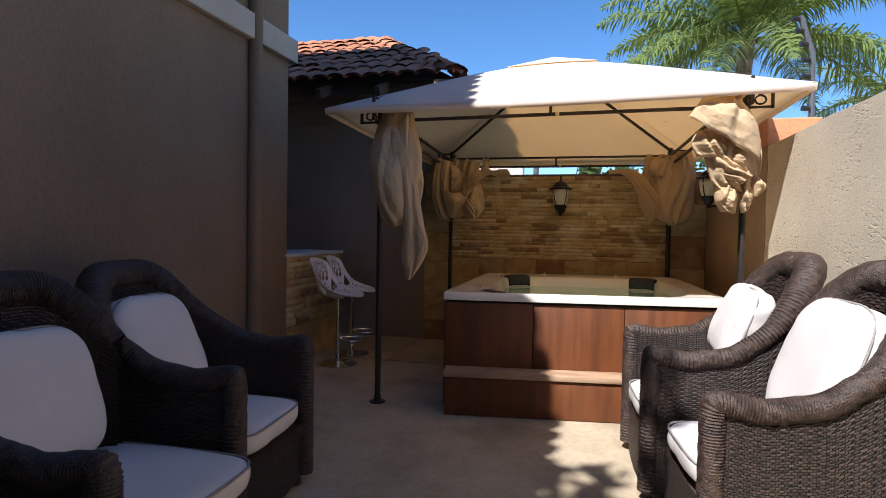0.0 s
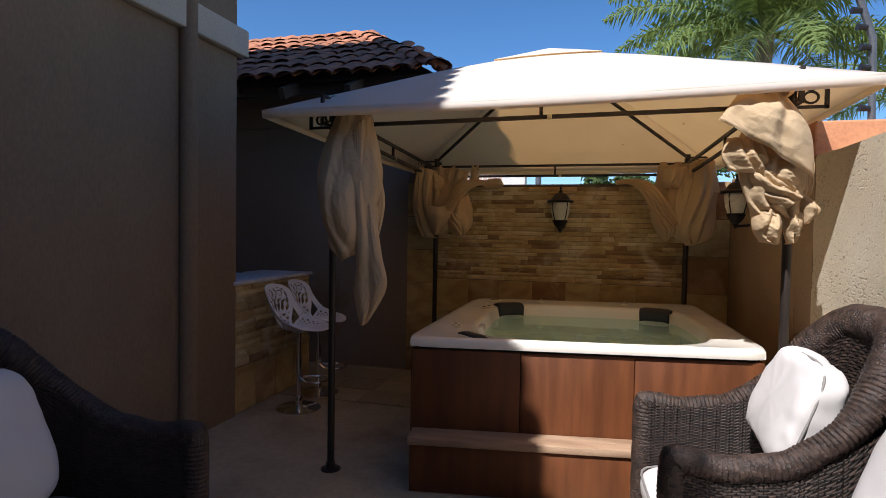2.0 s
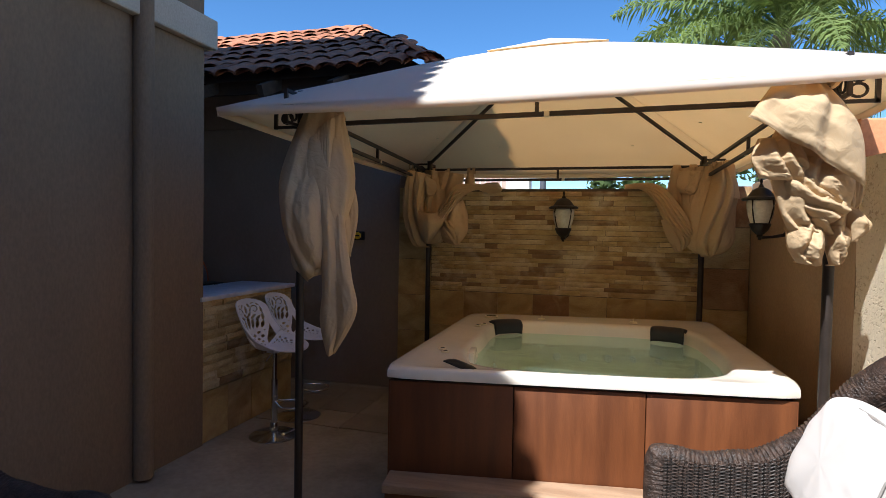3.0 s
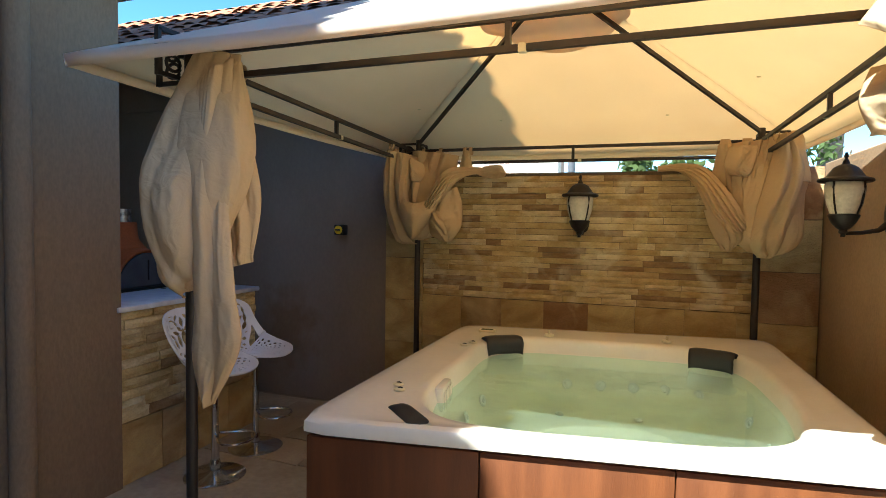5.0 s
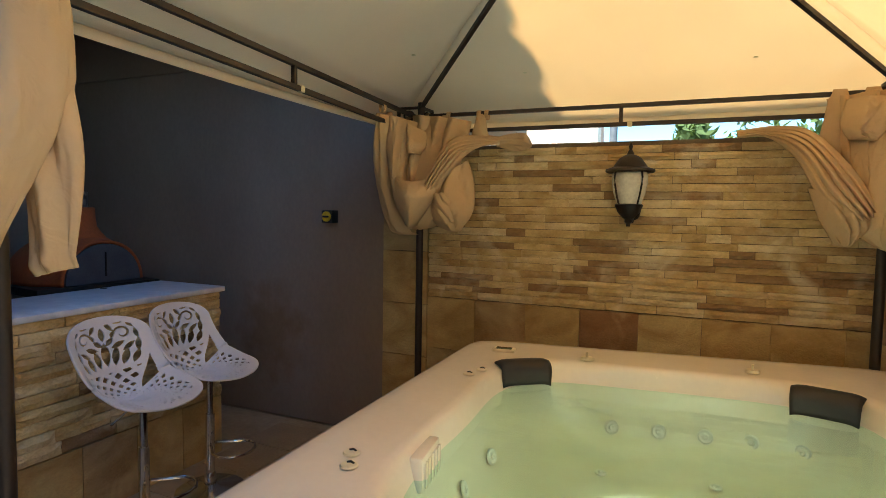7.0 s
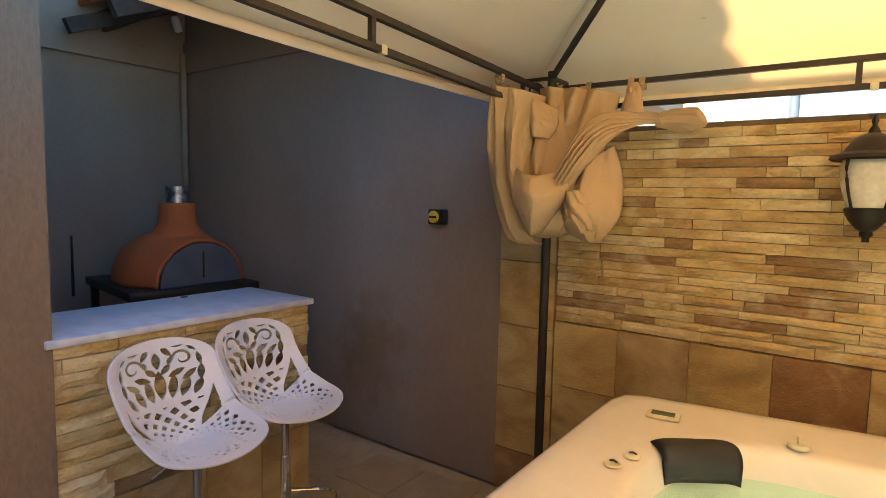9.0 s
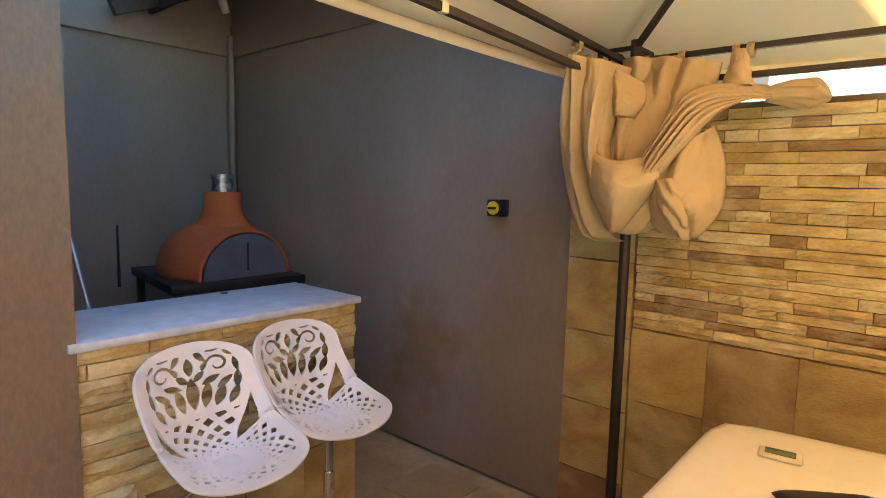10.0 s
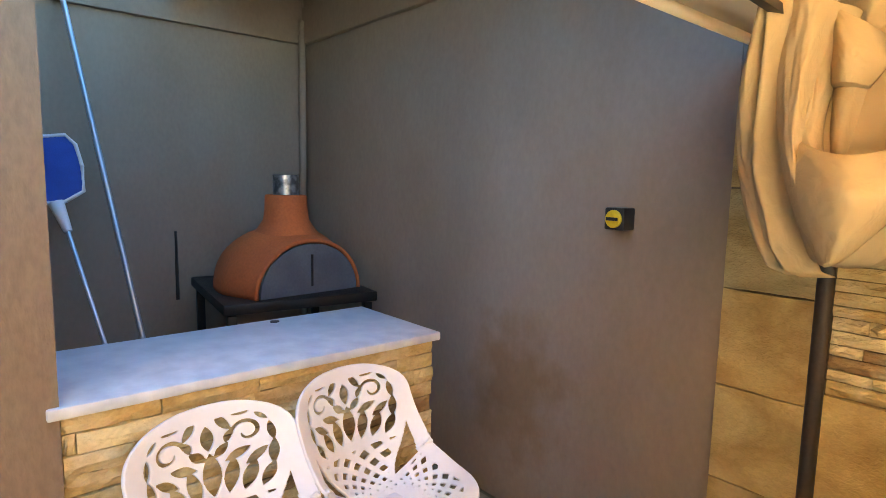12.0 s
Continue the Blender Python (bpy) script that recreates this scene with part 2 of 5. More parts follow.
M_PAVE = material("paving_stone", (0.42, 0.325, 0.22), (0.33, 0.25, 0.165), 0.85, scale=2.5, fine=30, vary=0.12, bump=0.35, depth=0.008, mix=1.0)
M_GROUT = material("grout", (0.19, 0.14, 0.09), None, 0.95, scale=5, fine=80)
M_TILE = material("roof_clay", (0.50, 0.205, 0.105), (0.36, 0.14, 0.075), 0.85, scale=9, fine=60, vary=0.25, bump=0.3)
M_TIMBER = material("dark_timber", (0.075, 0.05, 0.035), (0.045, 0.03, 0.022), 0.75, scale=3, fine=40, stretch=(1, 8, 8))
M_STEEL = material("dark_brown_steel", (0.034, 0.022, 0.017), (0.022, 0.015, 0.012), 0.5, metal=0.0, scale=6, fine=90, bump=0.08)
M_IRON = material("black_iron", (0.03, 0.022, 0.018), (0.018, 0.014, 0.012), 0.5, metal=0.4, scale=9, fine=120, bump=0.2)
M_CHROME = material("chrome", (0.75, 0.75, 0.76), (0.68, 0.68, 0.70), 0.12, metal=1.0, scale=4, fine=40, bump=0.0, grit=0.06)
M_PLASTIC = material("white_plastic", (0.82, 0.78, 0.80), (0.76, 0.72, 0.74), 0.38, scale=5, fine=60, bump=0.05, grit=0.06)
M_ACRYLIC = material("tub_acrylic", (0.86, 0.79, 0.70), (0.83, 0.755, 0.66), 0.22, scale=3, fine=30, bump=0.02, coat=0.3, grit=0.06)
M_PANEL = material("tub_panel", (0.165, 0.050, 0.013), (0.105, 0.031, 0.009), 0.55, scale=2.2, fine=45, bump=0.12, stretch=(6, 6, 0.7), grit=0.06)
M_TREAD = material("weathered_tread", (0.46, 0.30, 0.19), (0.33, 0.20, 0.12), 0.7, scale=3, fine=45, stretch=(0.6, 7, 7), bump=0.3)
# Stands in by colour for the shade in the tub's gaps.
M_DARK = material("gap_shade_black", (0.012, 0.010, 0.009), None, 0.8)
M_FOAM = material("dark_headrest", (0.030, 0.027, 0.027), (0.02, 0.018, 0.018), 0.6, scale=8, fine=160, bump=0.3, depth=0.002)
M_CREAM = material("cream_plastic", (0.78, 0.70, 0.50), None, 0.35, scale=8, bump=0.03, grit=0.06)
M_LCD = material("display_green", (0.16, 0.20, 0.12), (0.12, 0.15, 0.09), 0.2, scale=20, bump=0)
M_MARBLE = material("counter_stone", (0.68, 0.675, 0.70), (0.44, 0.435, 0.48), 0.42, scale=13, fine=70, bump=0.03, mix=1.0, grit=0.06)
M_CURTAIN = cloth_material("curtain_canvas", (0.675, 0.485, 0.29), (0.60, 0.39, 0.19), 0.22, fold=16.0, crease_depth=0.22)
M_CANOPY = cloth_material("canopy_canvas", (0.93, 0.91, 0.87), (1.0, 0.745, 0.45), 0.46, fold=3.0)
M_CUSHION = cloth_material("cushion_canvas", (0.74, 0.675, 0.645), (0.5, 0.45, 0.4), 0.04, fold=5.0, crease_depth=0.10, swirl=0.2)
M_PIPING = material("piping", (0.30, 0.27, 0.25), None, 0.85, bump=0.1)
M_WICKER = wicker_material("dark_wicker", (0.078, 0.044, 0.032), (0.020, 0.011, 0.008))
M_BRAID = material("wicker_rim", (0.072, 0.042, 0.031), (0.022, 0.013, 0.010), 0.5, scale=40, fine=130, bump=0.9, depth=0.008)
M_OVEN = material("oven_clay", (0.50, 0.125, 0.032), (0.40, 0.095, 0.026), 0.85, scale=3, fine=60, bump=0.3)
M_OVENDOOR = material("oven_door", (0.11, 0.115, 0.13), (0.08, 0.085, 0.10), 0.55, scale=6, fine=60, bump=0.1)
M_FLUE = material("flue_steel", (0.55, 0.55, 0.57), (0.2, 0.2, 0.21), 0.35, metal=0.9, scale=18, fine=60, mix=0.3)
M_BLUE = material("net_blue", (0.02, 0.08, 0.42), (0.015, 0.06, 0.33), 0.7, scale=10, fine=240, bump=0.3)
M_POLE = material("pole_aluminium", (0.55, 0.60, 0.68), (0.48, 0.53, 0.60), 0.35, metal=0.6, bump=0.03, grit=0.06)
M_YELLOW = material("switch_yellow", (0.78, 0.55, 0.03), (0.70, 0.47, 0.02), 0.4, scale=9, bump=0.03)
M_BLACKPL = material("black_plastic", (0.022, 0.02, 0.02), None, 0.4, scale=9, bump=0.05)
M_LAMPGLASS = material("frosted_glass", (0.66, 0.62, 0.52), (0.58, 0.54, 0.45), 0.25, scale=9, fine=60, bump=0.05)
M_TRUNK = material("palm_trunk", (0.26, 0.215, 0.165), (0.15, 0.12, 0.09), 0.95, scale=3, fine=18, stretch=(1, 1, 5), bump=0.8, depth=0.03)
M_FROND = cloth_material("palm_leaf", (0.19, 0.25, 0.075), (0.26, 0.34, 0.07), 0.35, weave=40, fold=2.0)
M_BUSH = cloth_material("bush_leaf", (0.08, 0.12, 0.035), (0.14, 0.20, 0.04), 0.25, weave=40, fold=2.0)
M_WHITE = material("white_wall", (0.78, 0.75, 0.70), (0.70, 0.66, 0.60), 0.9, scale=1.0, fine=30)
M_PINK = material("far_facade", (0.55, 0.40, 0.33), (0.48, 0.34, 0.28), 0.9, scale=1.0, fine=30)
M_GROUND = material("ground", (0.30, 0.24, 0.165), (0.22, 0.175, 0.12), 0.95, scale=0.4, fine=6)
M_WATER = water_material()

# ---- mesh helpers ----


def finish(bm, name, mat, smooth=True):
    bmesh.ops.recalc_face_normals(bm, faces=bm.faces)
    me = bpy.data.meshes.new(name)
    bm.to_mesh(me)
    bm.free()
    me.materials.append(mat)
    if smooth:
        me.polygons.foreach_set("use_smooth", [True] * len(me.polygons))
        me.set_sharp_from_angle(angle=radians(38))
    me.update()
    return me


def part(name, bm, mat, parent=None, label="", smooth=True):
    ob = new(name, finish(bm, name, mat, smooth))
    if parent:
        ob.parent = parent
    return tagged(ob, label)


def thing(name, label, category, m=Matrix(), group="", kind=""):
    ob = new(name)
    ob.empty_display_size = 0.2
    ob.matrix_basis = m
    return tagged(ob, label, category, group, kind)


def structure(name, bm, mat, label, category="", smooth=False):
    return tagged(part(name, bm, mat, None, label, smooth), "", category, "", "structure")


def box(bm, lo, hi, bevel=0.0, seg=2):
    r = bmesh.ops.create_cube(bm, size=1.0)
    vs = r["verts"]
    for v in vs:
        v.co = Vector([lo[k] + (v.co[k] + 0.5) * (hi[k] - lo[k]) for k in range(3)])
    if bevel:
        es = list({e for v in vs for e in v.link_edges})
        bmesh.ops.bevel(bm, geom=es, offset=bevel, segments=seg, profile=0.5, affect="EDGES")
    return bm


def new_box(lo, hi, bevel=0.0, seg=2):
    return box(bmesh.new(), lo, hi, bevel, seg)


def surface(bm, fn, nu, nv, wrap=False, uv=None):
    """A grid of fn(u, v), both from 0 to 1; wrap closes it round u."""
    cols = nu if wrap else nu + 1
    vs = [[bm.verts.new(fn(i / nu, j / nv)) for i in range(cols)] for j in range(nv + 1)]
    layer = bm.loops.layers.uv.verify() if uv else None
    for j in range(nv):
        for i in range(nu):
            k = (i + 1) % cols
            try:
                f = bm.faces.new((vs[j][i], vs[j][k], vs[j + 1][k], vs[j + 1][i]))
            except ValueError:
                continue
            if uv:
                for lp, (a, b) in zip(f.loops, ((i, j), (i + 1, j), (i + 1, j + 1), (i, j + 1))):
                    lp[layer].uv = uv(a / nu, b / nv)
    return bm


def tube(bm, pts, radius, n=8, cap=True, flat=1.0):
    """A round bar along pts; radius is one number or one for each point."""
    pts = [Vector(p) for p in pts]
    rings = []
    up = Vector((0, 0, 1))
    for k, p in enumerate(pts):
        d = (pts[min(k + 1, len(pts) - 1)] - pts[max(k - 1, 0)]).normalized()
        a = d.cross(up)
        if a.length < 1e-3:
            a = d.cross(Vector((1, 0, 0)))
        a.normalize()
        b = d.cross(a)
        r = radius[k] if isinstance(radius, (list, tuple)) else radius
        rings.append([bm.verts.new(p + (a * math.cos(t) + b * math.sin(t) * flat) * r) for t in [2 * math.pi * i / n for i in range(n)]])
    for r0, r1 in zip(rings, rings[1:]):
        for i in range(n):
            bm.faces.new((r0[i], r0[(i + 1) % n], r1[(i + 1) % n], r1[i]))
    if cap:
        bm.faces.new(rings[0][::-1])
        bm.faces.new(rings[-1])
    return bm


def bar(pts, radius, n=8):
    return tube(bmesh.new(), pts, radius, n)


def beam(bm, a, b, w=0.012, h=0.012):
    """A square bar from a to b."""
    a, b = Vector(a), Vector(b)
    d = (b - a).normalized()
    s = d.cross(Vector((0, 0, 1)))
    s = s.normalized() if s.length > 1e-3 else Vector((1, 0, 0))
    u = s.cross(d)
    q = [bm.verts.new(p + s * x * w + u * y * h) for p in (a, b) for x, y in ((-1, -1), (1, -1), (1, 1), (-1, 1))]
    for f in ((0, 1, 2, 3), (7, 6, 5, 4), (0, 4, 5, 1), (1, 5, 6, 2), (2, 6, 7, 3), (3, 7, 4, 0)):
        bm.faces.new([q[i] for i in f])
    return bm


def lathe(bm, profile, n=24, centre=(0, 0, 0)):
    c = Vector(centre)
    rings = []
    for r, z in profile:
        rings.append([bm.verts.new(c + Vector((r * math.cos(2 * math.pi * i / n), r * math.sin(2 * math.pi * i / n), z))) for i in range(n)])
    for r0, r1 in zip(rings, rings[1:]):
        for i in range(n):
            bm.faces.new((r0[i], r0[(i + 1) % n], r1[(i + 1) % n], r1[i]))
    bm.faces.new(rings[0][::-1])
    bm.faces.new(rings[-1])
    return bm


def smooth_step(a, b, x):
    t = min(1.0, max(0.0, (x - a) / (b - a)))
    return t * t * (3 - 2 * t)


def thick(ob, t):
    s = ob.modifiers.new("thickness", "SOLIDIFY")
    s.thickness, s.offset = t, 0
    return ob


# ---- the setting ----
WALL_Y, RIGHT_X, HOUSE_X, HOUSE_Y, ALCOVE_X = 7.50, 1.66, -2.50, 5.49, -5.05

bm = bmesh.new()
surface(bm, lambda u, v: Vector((-60 + 120 * u, -60 + 120 * v, -0.03)), 8, 8)
structure("ground", bm, M_GROUND, "dry bare ground around the walled yard", "ground")
bm = bmesh.new()
surface(bm, lambda u, v: Vector((ALCOVE_X + (RIGHT_X - ALCOVE_X) * u, -5 + (WALL_Y + 5) * v, 0.004 * noise.noise(Vector((u * 9, v * 15, 0))) - 0.004)), 40, 70)
structure("floor", bm, M_FLOOR, "worn yellowish stone floor of the courtyard with dark stains", "floor", True)

# house: two storeys on the left of the yard
structure("wall_house", new_box((-8.0, -5.0, 0), (HOUSE_X, HOUSE_Y, 7.0)), M_HOUSE, "tall brown plastered house wall in shade", "wall")
structure("wall_house_pier", new_box((HOUSE_X, -5.0, 0), (-2.33, 3.25, 7.0)), M_HOUSE, "slightly projecting brown plastered house wall", "wall")
bm = bmesh.new()
box(bm, (HOUSE_X, 3.25, 3.0), (HOUSE_X + 0.07, HOUSE_Y + 0.07, 3.22), 0.012)
box(bm, (HOUSE_X - 1.5, HOUSE_Y, 3.0), (HOUSE_X, HOUSE_Y + 0.07, 3.22), 0.012)
structure("trim_band", bm, M_TRIM, "painted plaster band running along the house wall", "trim")
bm = bmesh.new()
box(bm, (-8.2, -5.2, 7.0), (-1.90, HOUSE_Y + 0.45, 7.16))
structure("eaves", bm, M_TIMBER, "wide roof overhang of the tall house", "eaves")
bm = bmesh.new()
for k in range(44):
    y = -5.1 + k * 0.255
    tube(bm, [(-3.2, y, 7.62), (-1.83, y, 7.12)], 0.105, 8)
structure("roof_house", bm, M_TILE, "clay tiled edge of the house roof", "roof", True)
bm = bmesh.new()
tube(bm, [(-2.455, 4.86, 0.02), (-2.455, 4.86, 6.9)], 0.062, 14)
pipe = tagged(part("downpipe", bm, M_HOUSE, None, "brown painted round downpipe fixed to the house wall"), "", "downpipe")


# alcove with the grill corner and the wall behind the tub
structure("wall_grey", new_box((ALCOVE_X - 0.2, WALL_Y + 0.02, 0), (-1.68, WALL_Y + 0.25, 3.42)), M_GREY, "smooth grey plastered wall with faint brownish patches", "wall")
structure("wall_alcove", new_box((ALCOVE_X - 0.2, HOUSE_Y, 0), (ALCOVE_X, WALL_Y + 0.02, 4.3)), M_GREY, "shaded grey plastered wall behind the grill corner", "wall")
bm = bmesh.new()
box(bm, (ALCOVE_X, WALL_Y - 0.02, 2.78), (-1.9, WALL_Y + 0.02, 3.05), 0.006)
box(bm, (ALCOVE_X, HOUSE_Y, 2.78), (ALCOVE_X + 0.04, WALL_Y - 0.02, 4.3), 0.006)
structure("trim_alcove", bm, M_GREY, "raised plaster band along the top of the grey walls", "trim")
bm = bmesh.new()
tube(bm, [(ALCOVE_X + 0.045, WALL_Y - 0.025, 0), (ALCOVE_X + 0.045, WALL_Y - 0.025, 2.95)], 0.028, 12)
tagged(part("corner_pipe", bm, M_GREY, None, "grey painted pipe in the corner of the alcove"), "", "pipe")
structure("wall_back", new_box((-1.68, WALL_Y + 0.035, 0), (RIGHT_X + 0.2, WALL_Y + 0.25, 2.10)), M_GROUT, "boundary wall behind the hot tub clad with stone", "wall")
structure("wall_back_end", new_box((-1.68, WALL_Y + 0.03, 2.10), (-1.34, WALL_Y + 0.25, 2.32)), M_GREY, "raised plastered end of the boundary wall", "wall")
bm = bmesh.new()
box(bm, (RIGHT_X, -5, 0), (RIGHT_X + 0.35, 5.22, 2.07))
bmesh.ops.subdivide_edges(bm, edges=bm.edges[:], cuts=24, use_grid_fill=True)
for v in bm.verts:
    if v.co.x < RIGHT_X + 0.01:
        v.co.x += 0.006 * noise.noise(v.co * 4.0)
    if v.co.z > 2.06:
        v.co.z += 0.015 * noise.noise(v.co * 2.0)
structure("wall_right", bm, M_ROUGH, "rough sunlit cream plastered boundary wall with pitted surface", "wall", True)
structure("wall_right_rear", new_box((RIGHT_X, 5.52, 0), (RIGHT_X + 0.35, WALL_Y + 0.035, 2.14), 0.01), M_BROWN, "brown plastered boundary wall beside the hot tub", "wall")
structure("wall_pier", new_box((RIGHT_X, 5.22, 0), (RIGHT_X + 0.35, 5.52, 2.06)), M_BROWN, "plastered pier in the boundary wall", "pier")
structure("pier_cap", new_box((RIGHT_X - 0.015, 5.21, 2.065), (RIGHT_X + 0.36, 5.53, 2.28), 0.012), M_ORANGE, "terracotta painted top of the wall pier", "pier")
# Unseen closing wall, made this tall to hold sky light off the yard.
structure("wall_south", new_box((-8, -3.2, 0), (RIGHT_X + 0.35, -3.0, 6.1)), M_HOUSE, "unseen plain wall closing the yard, raised to cut sky light", "wall")

# Added out of view to block sky light from the right.
structure("wall_east", new_box((RIGHT_X + 0.36, -3.2, 0), (RIGHT_X + 0.56, 2.4, 5.6)), M_HOUSE, "unseen tall plain wall added to block sky light", "wall")

# tiled roof over the rear building
EAVE_Y, EAVE_Z, PITCH = 6.64, 3.09, 0.50
bm = bmesh.new()
box(bm, (-7.5, WALL_Y + 0.25, 2.6), (-1.6, 11.0, 3.2))
structure("rear_house", bm, M_GREY, "rear building under a clay tile roof", "building")
roof = thing("tile_roof", "red clay barrel tile roof with a hipped end and exposed rafters", "roof", Matrix(), "", "structure")
bm = bmesh.new()
vs = [bm.verts.new(p) for p in ((-7.6, EAVE_Y + 0.06, EAVE_Z), (-1.12, EAVE_Y + 0.06, EAVE_Z), (-2.9, 9.3, EAVE_Z + 2.60 * PITCH), (-7.6, 9.3, EAVE_Z + 2.60 * PITCH), (-1.12, 11.0, EAVE_Z))]
bm.faces.new(vs[:4])
bm.faces.new((vs[1], vs[4], vs[2]))
part("deck", bm, M_TIMBER, roof, "dark timber underside", False)
for k in range(8):
    x = -7.0 + k * 0.72
    part("rafter", beam(bmesh.new(), (x, EAVE_Y - 0.16, EAVE_Z - 0.16), (x, 8.3, EAVE_Z - 0.07 + 1.40 * PITCH), 0.03, 0.055), M_TIMBER, roof, "", False)
part("fascia", new_box((-7.6, EAVE_Y + 0.16, EAVE_Z - 0.1), (-1.4, EAVE_Y + 0.19, EAVE_Z + 0.03)), M_TIMBER, roof, "", False)

bm = bmesh.new()
surface(bm, lambda u, v: Vector((0.115 * (1 - 0.15 * v) * math.cos(math.pi * u), 0.40 * v, 0.056 * (1 - 0.15 * v) * math.sin(math.pi * u) + 0.012 * (1 - v))), 7, 2)
surface(bm, lambda u, v: Vector((0.10 * (1 - 0.15 * v) * math.cos(math.pi * u), 0.40 * v, 0.044 * (1 - 0.15 * v) * math.sin(math.pi * u))), 7, 1)
tile_mesh = finish(bm, "roof_tile", M_TILE)
for row in range(8):
    for col in range(26):
        x, y = -1.24 - col * 0.215, EAVE_Y + row * 0.345
        if x > -1.12 - max(0, y - EAVE_Y) * 0.72 or x < -6.6:
            continue
        t = new("roof_tile", tile_mesh)
        t.parent = roof
        t.matrix_basis = pose(x + random.uniform(-0.01, 0.01), y + random.uniform(-0.012, 0.012), EAVE_Z + (y - EAVE_Y) * PITCH + 0.045, math.degrees(math.atan(PITCH)) + random.uniform(-2, 2), 0, random.uniform(-2, 2))
for k in range(9):
    f = k / 9
    t = new("hip_tile", tile_mesh)
    t.parent = roof
    t.matrix_basis = pose(-1.10 - 1.80 * f, EAVE_Y + 0.02 + 2.42 * f, EAVE_Z + 0.06 + 2.42 * PITCH * f, math.degrees(math.atan(PITCH * 0.8)), 0, 36.6) @ Matrix.Scale(1.25, 4)
for k in range(12):
    t = new("ridge_tile", tile_mesh)
    t.parent = roof
    t.matrix_basis = pose(-2.9 - 0.36 * k, 9.3, EAVE_Z + 2.60 * PITCH + 0.03, 0, 0, 90) @ Matrix.Scale(1.2, 4)
for k in range(16):
    y = EAVE_Y + 0.15 + k * 0.235
    t = new("roof_tile", tile_mesh)
    t.parent = roof
    t.matrix_basis = pose(-1.05, y, EAVE_Z + 0.04, math.degrees(math.atan(0.68)), 0, 90)

# ---- the hot tub ----
CORNERS = [Vector((-0.747, 4.752, 0)), Vector((1.425, 5.07, 0)), Vector((1.325, 7.33, 0)), Vector((-0.78, 7.02, 0))]


def tub_at(a, b, z):
    p = CORNERS[0].lerp(CORNERS[1], a).lerp(CORNERS[3].lerp(CORNERS[2], a), b)
    return Vector((p.x, p.y, z))


def tub_ring(half_a, half_b, power, z, n=112, ca=0.5, cb=0.5, wob=0.0, corner=0.0):
    out = []
    for i in range(n):
        t = 2 * math.pi * i / n
        c, s = math.cos(t), math.sin(t)
        r = (abs(c) ** power + abs(s) ** power) ** (-1 / power)
        r *= 1 + corner * math.exp(-((t - radians(133)) / 0.36) ** 2)
        r *= 1 + wob * math.cos(4 * t) + wob * 0.6 * math.cos(7 * t + 1)
        out.append(tub_at(ca + half_a * r * c, cb + half_b * r * s, z))
    return out


def loft(bm, rings, close=False):
    made = [[bm.verts.new(p) for p in r] for r in rings]
    n = len(made[0])
    for r0, r1 in zip(made, made[1:]):
        for i in range(n):
            bm.faces.new((r0[i], r0[(i + 1) % n], r1[(i + 1) % n], r1[i]))
    if close:
        bm.faces.new(made[-1])
    return bm


tub = thing("hot_tub", "square cream acrylic hot tub with reddish brown wood-look panels, filled", "hot tub", pose(0, 0, -0.005))
OA, OB = 0.524, 0.447
HA, HB = 0.376, 0.392


def basin(fa, power, z, wob=0.0, fb=None):
    """A ring of the basin, at a share of the opening's size."""
    return tub_ring(HA * fa, HB * (fb or fa), power, z, ca=OA, cb=OB, wob=wob, corner=0.10 * smooth_step(0.5, 0.9, fa))


bm = bmesh.new()
loft(bm, [tub_ring(0.485, 0.485, 30, 0.862), tub_ring(0.499, 0.499, 30, 0.860), tub_ring(0.5, 0.5, 30, 0.872), tub_ring(0.5, 0.5, 28, 0.902),
          tub_ring(0.496, 0.496, 26, 0.915), tub_ring(0.488, 0.487, 22, 0.921), tub_ring(0.470, 0.474, 16, 0.922, ca=0.503, cb=0.492), tub_ring(0.440, 0.452, 9, 0.915, ca=0.512, cb=0.472),
          basin(1.045, 4.6, 0.913, 0.004), basin(1.015, 4.3, 0.909, 0.006), basin(1.0, 4.2, 0.899, 0.007), basin(0.988, 4.1, 0.88, 0.008),
          basin(0.965, 4.0, 0.80, 0.010), basin(0.91, 3.6, 0.64, 0.014), basin(0.86, 3.3, 0.55, 0.016, 0.85), basin(0.80, 3.1, 0.515, 0.016, 0.76),
          basin(0.66, 2.8, 0.50, 0.010, 0.60), basin(0.585, 2.5, 0.497, 0.004, 0.52), basin(0.57, 2.4, 0.485, 0.0, 0.505), basin(0.56, 2.4, 0.45, 0.0, 0.495),
          basin(0.53, 2.3, 0.40, 0.0, 0.465), basin(0.49, 2.2, 0.22, 0.0, 0.42), basin(0.43, 2.1, 0.175, 0.0, 0.36), basin(0.15, 2.0, 0.165, 0.0, 0.13)], True)
part("shell", bm, M_ACRYLIC, tub, "cream moulded acrylic shell with seats")
bm = bmesh.new()
f = bm.faces.new([bm.verts.new(p) for p in basin(0.972, 4.0, 0.812, 0.010)])
bmesh.ops.triangulate(bm, faces=[f])
water = part("water", bm, M_WATER, tub, "clear pale green water", False)
water.visible_shadow = False
# Near-black inner sheet: the shade below the rim is put into its colour.
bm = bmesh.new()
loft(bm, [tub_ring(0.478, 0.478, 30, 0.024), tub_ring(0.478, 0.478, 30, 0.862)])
part("frame", bm, M_DARK, tub, "near-black inner sheet standing for the shade under the rim", False)


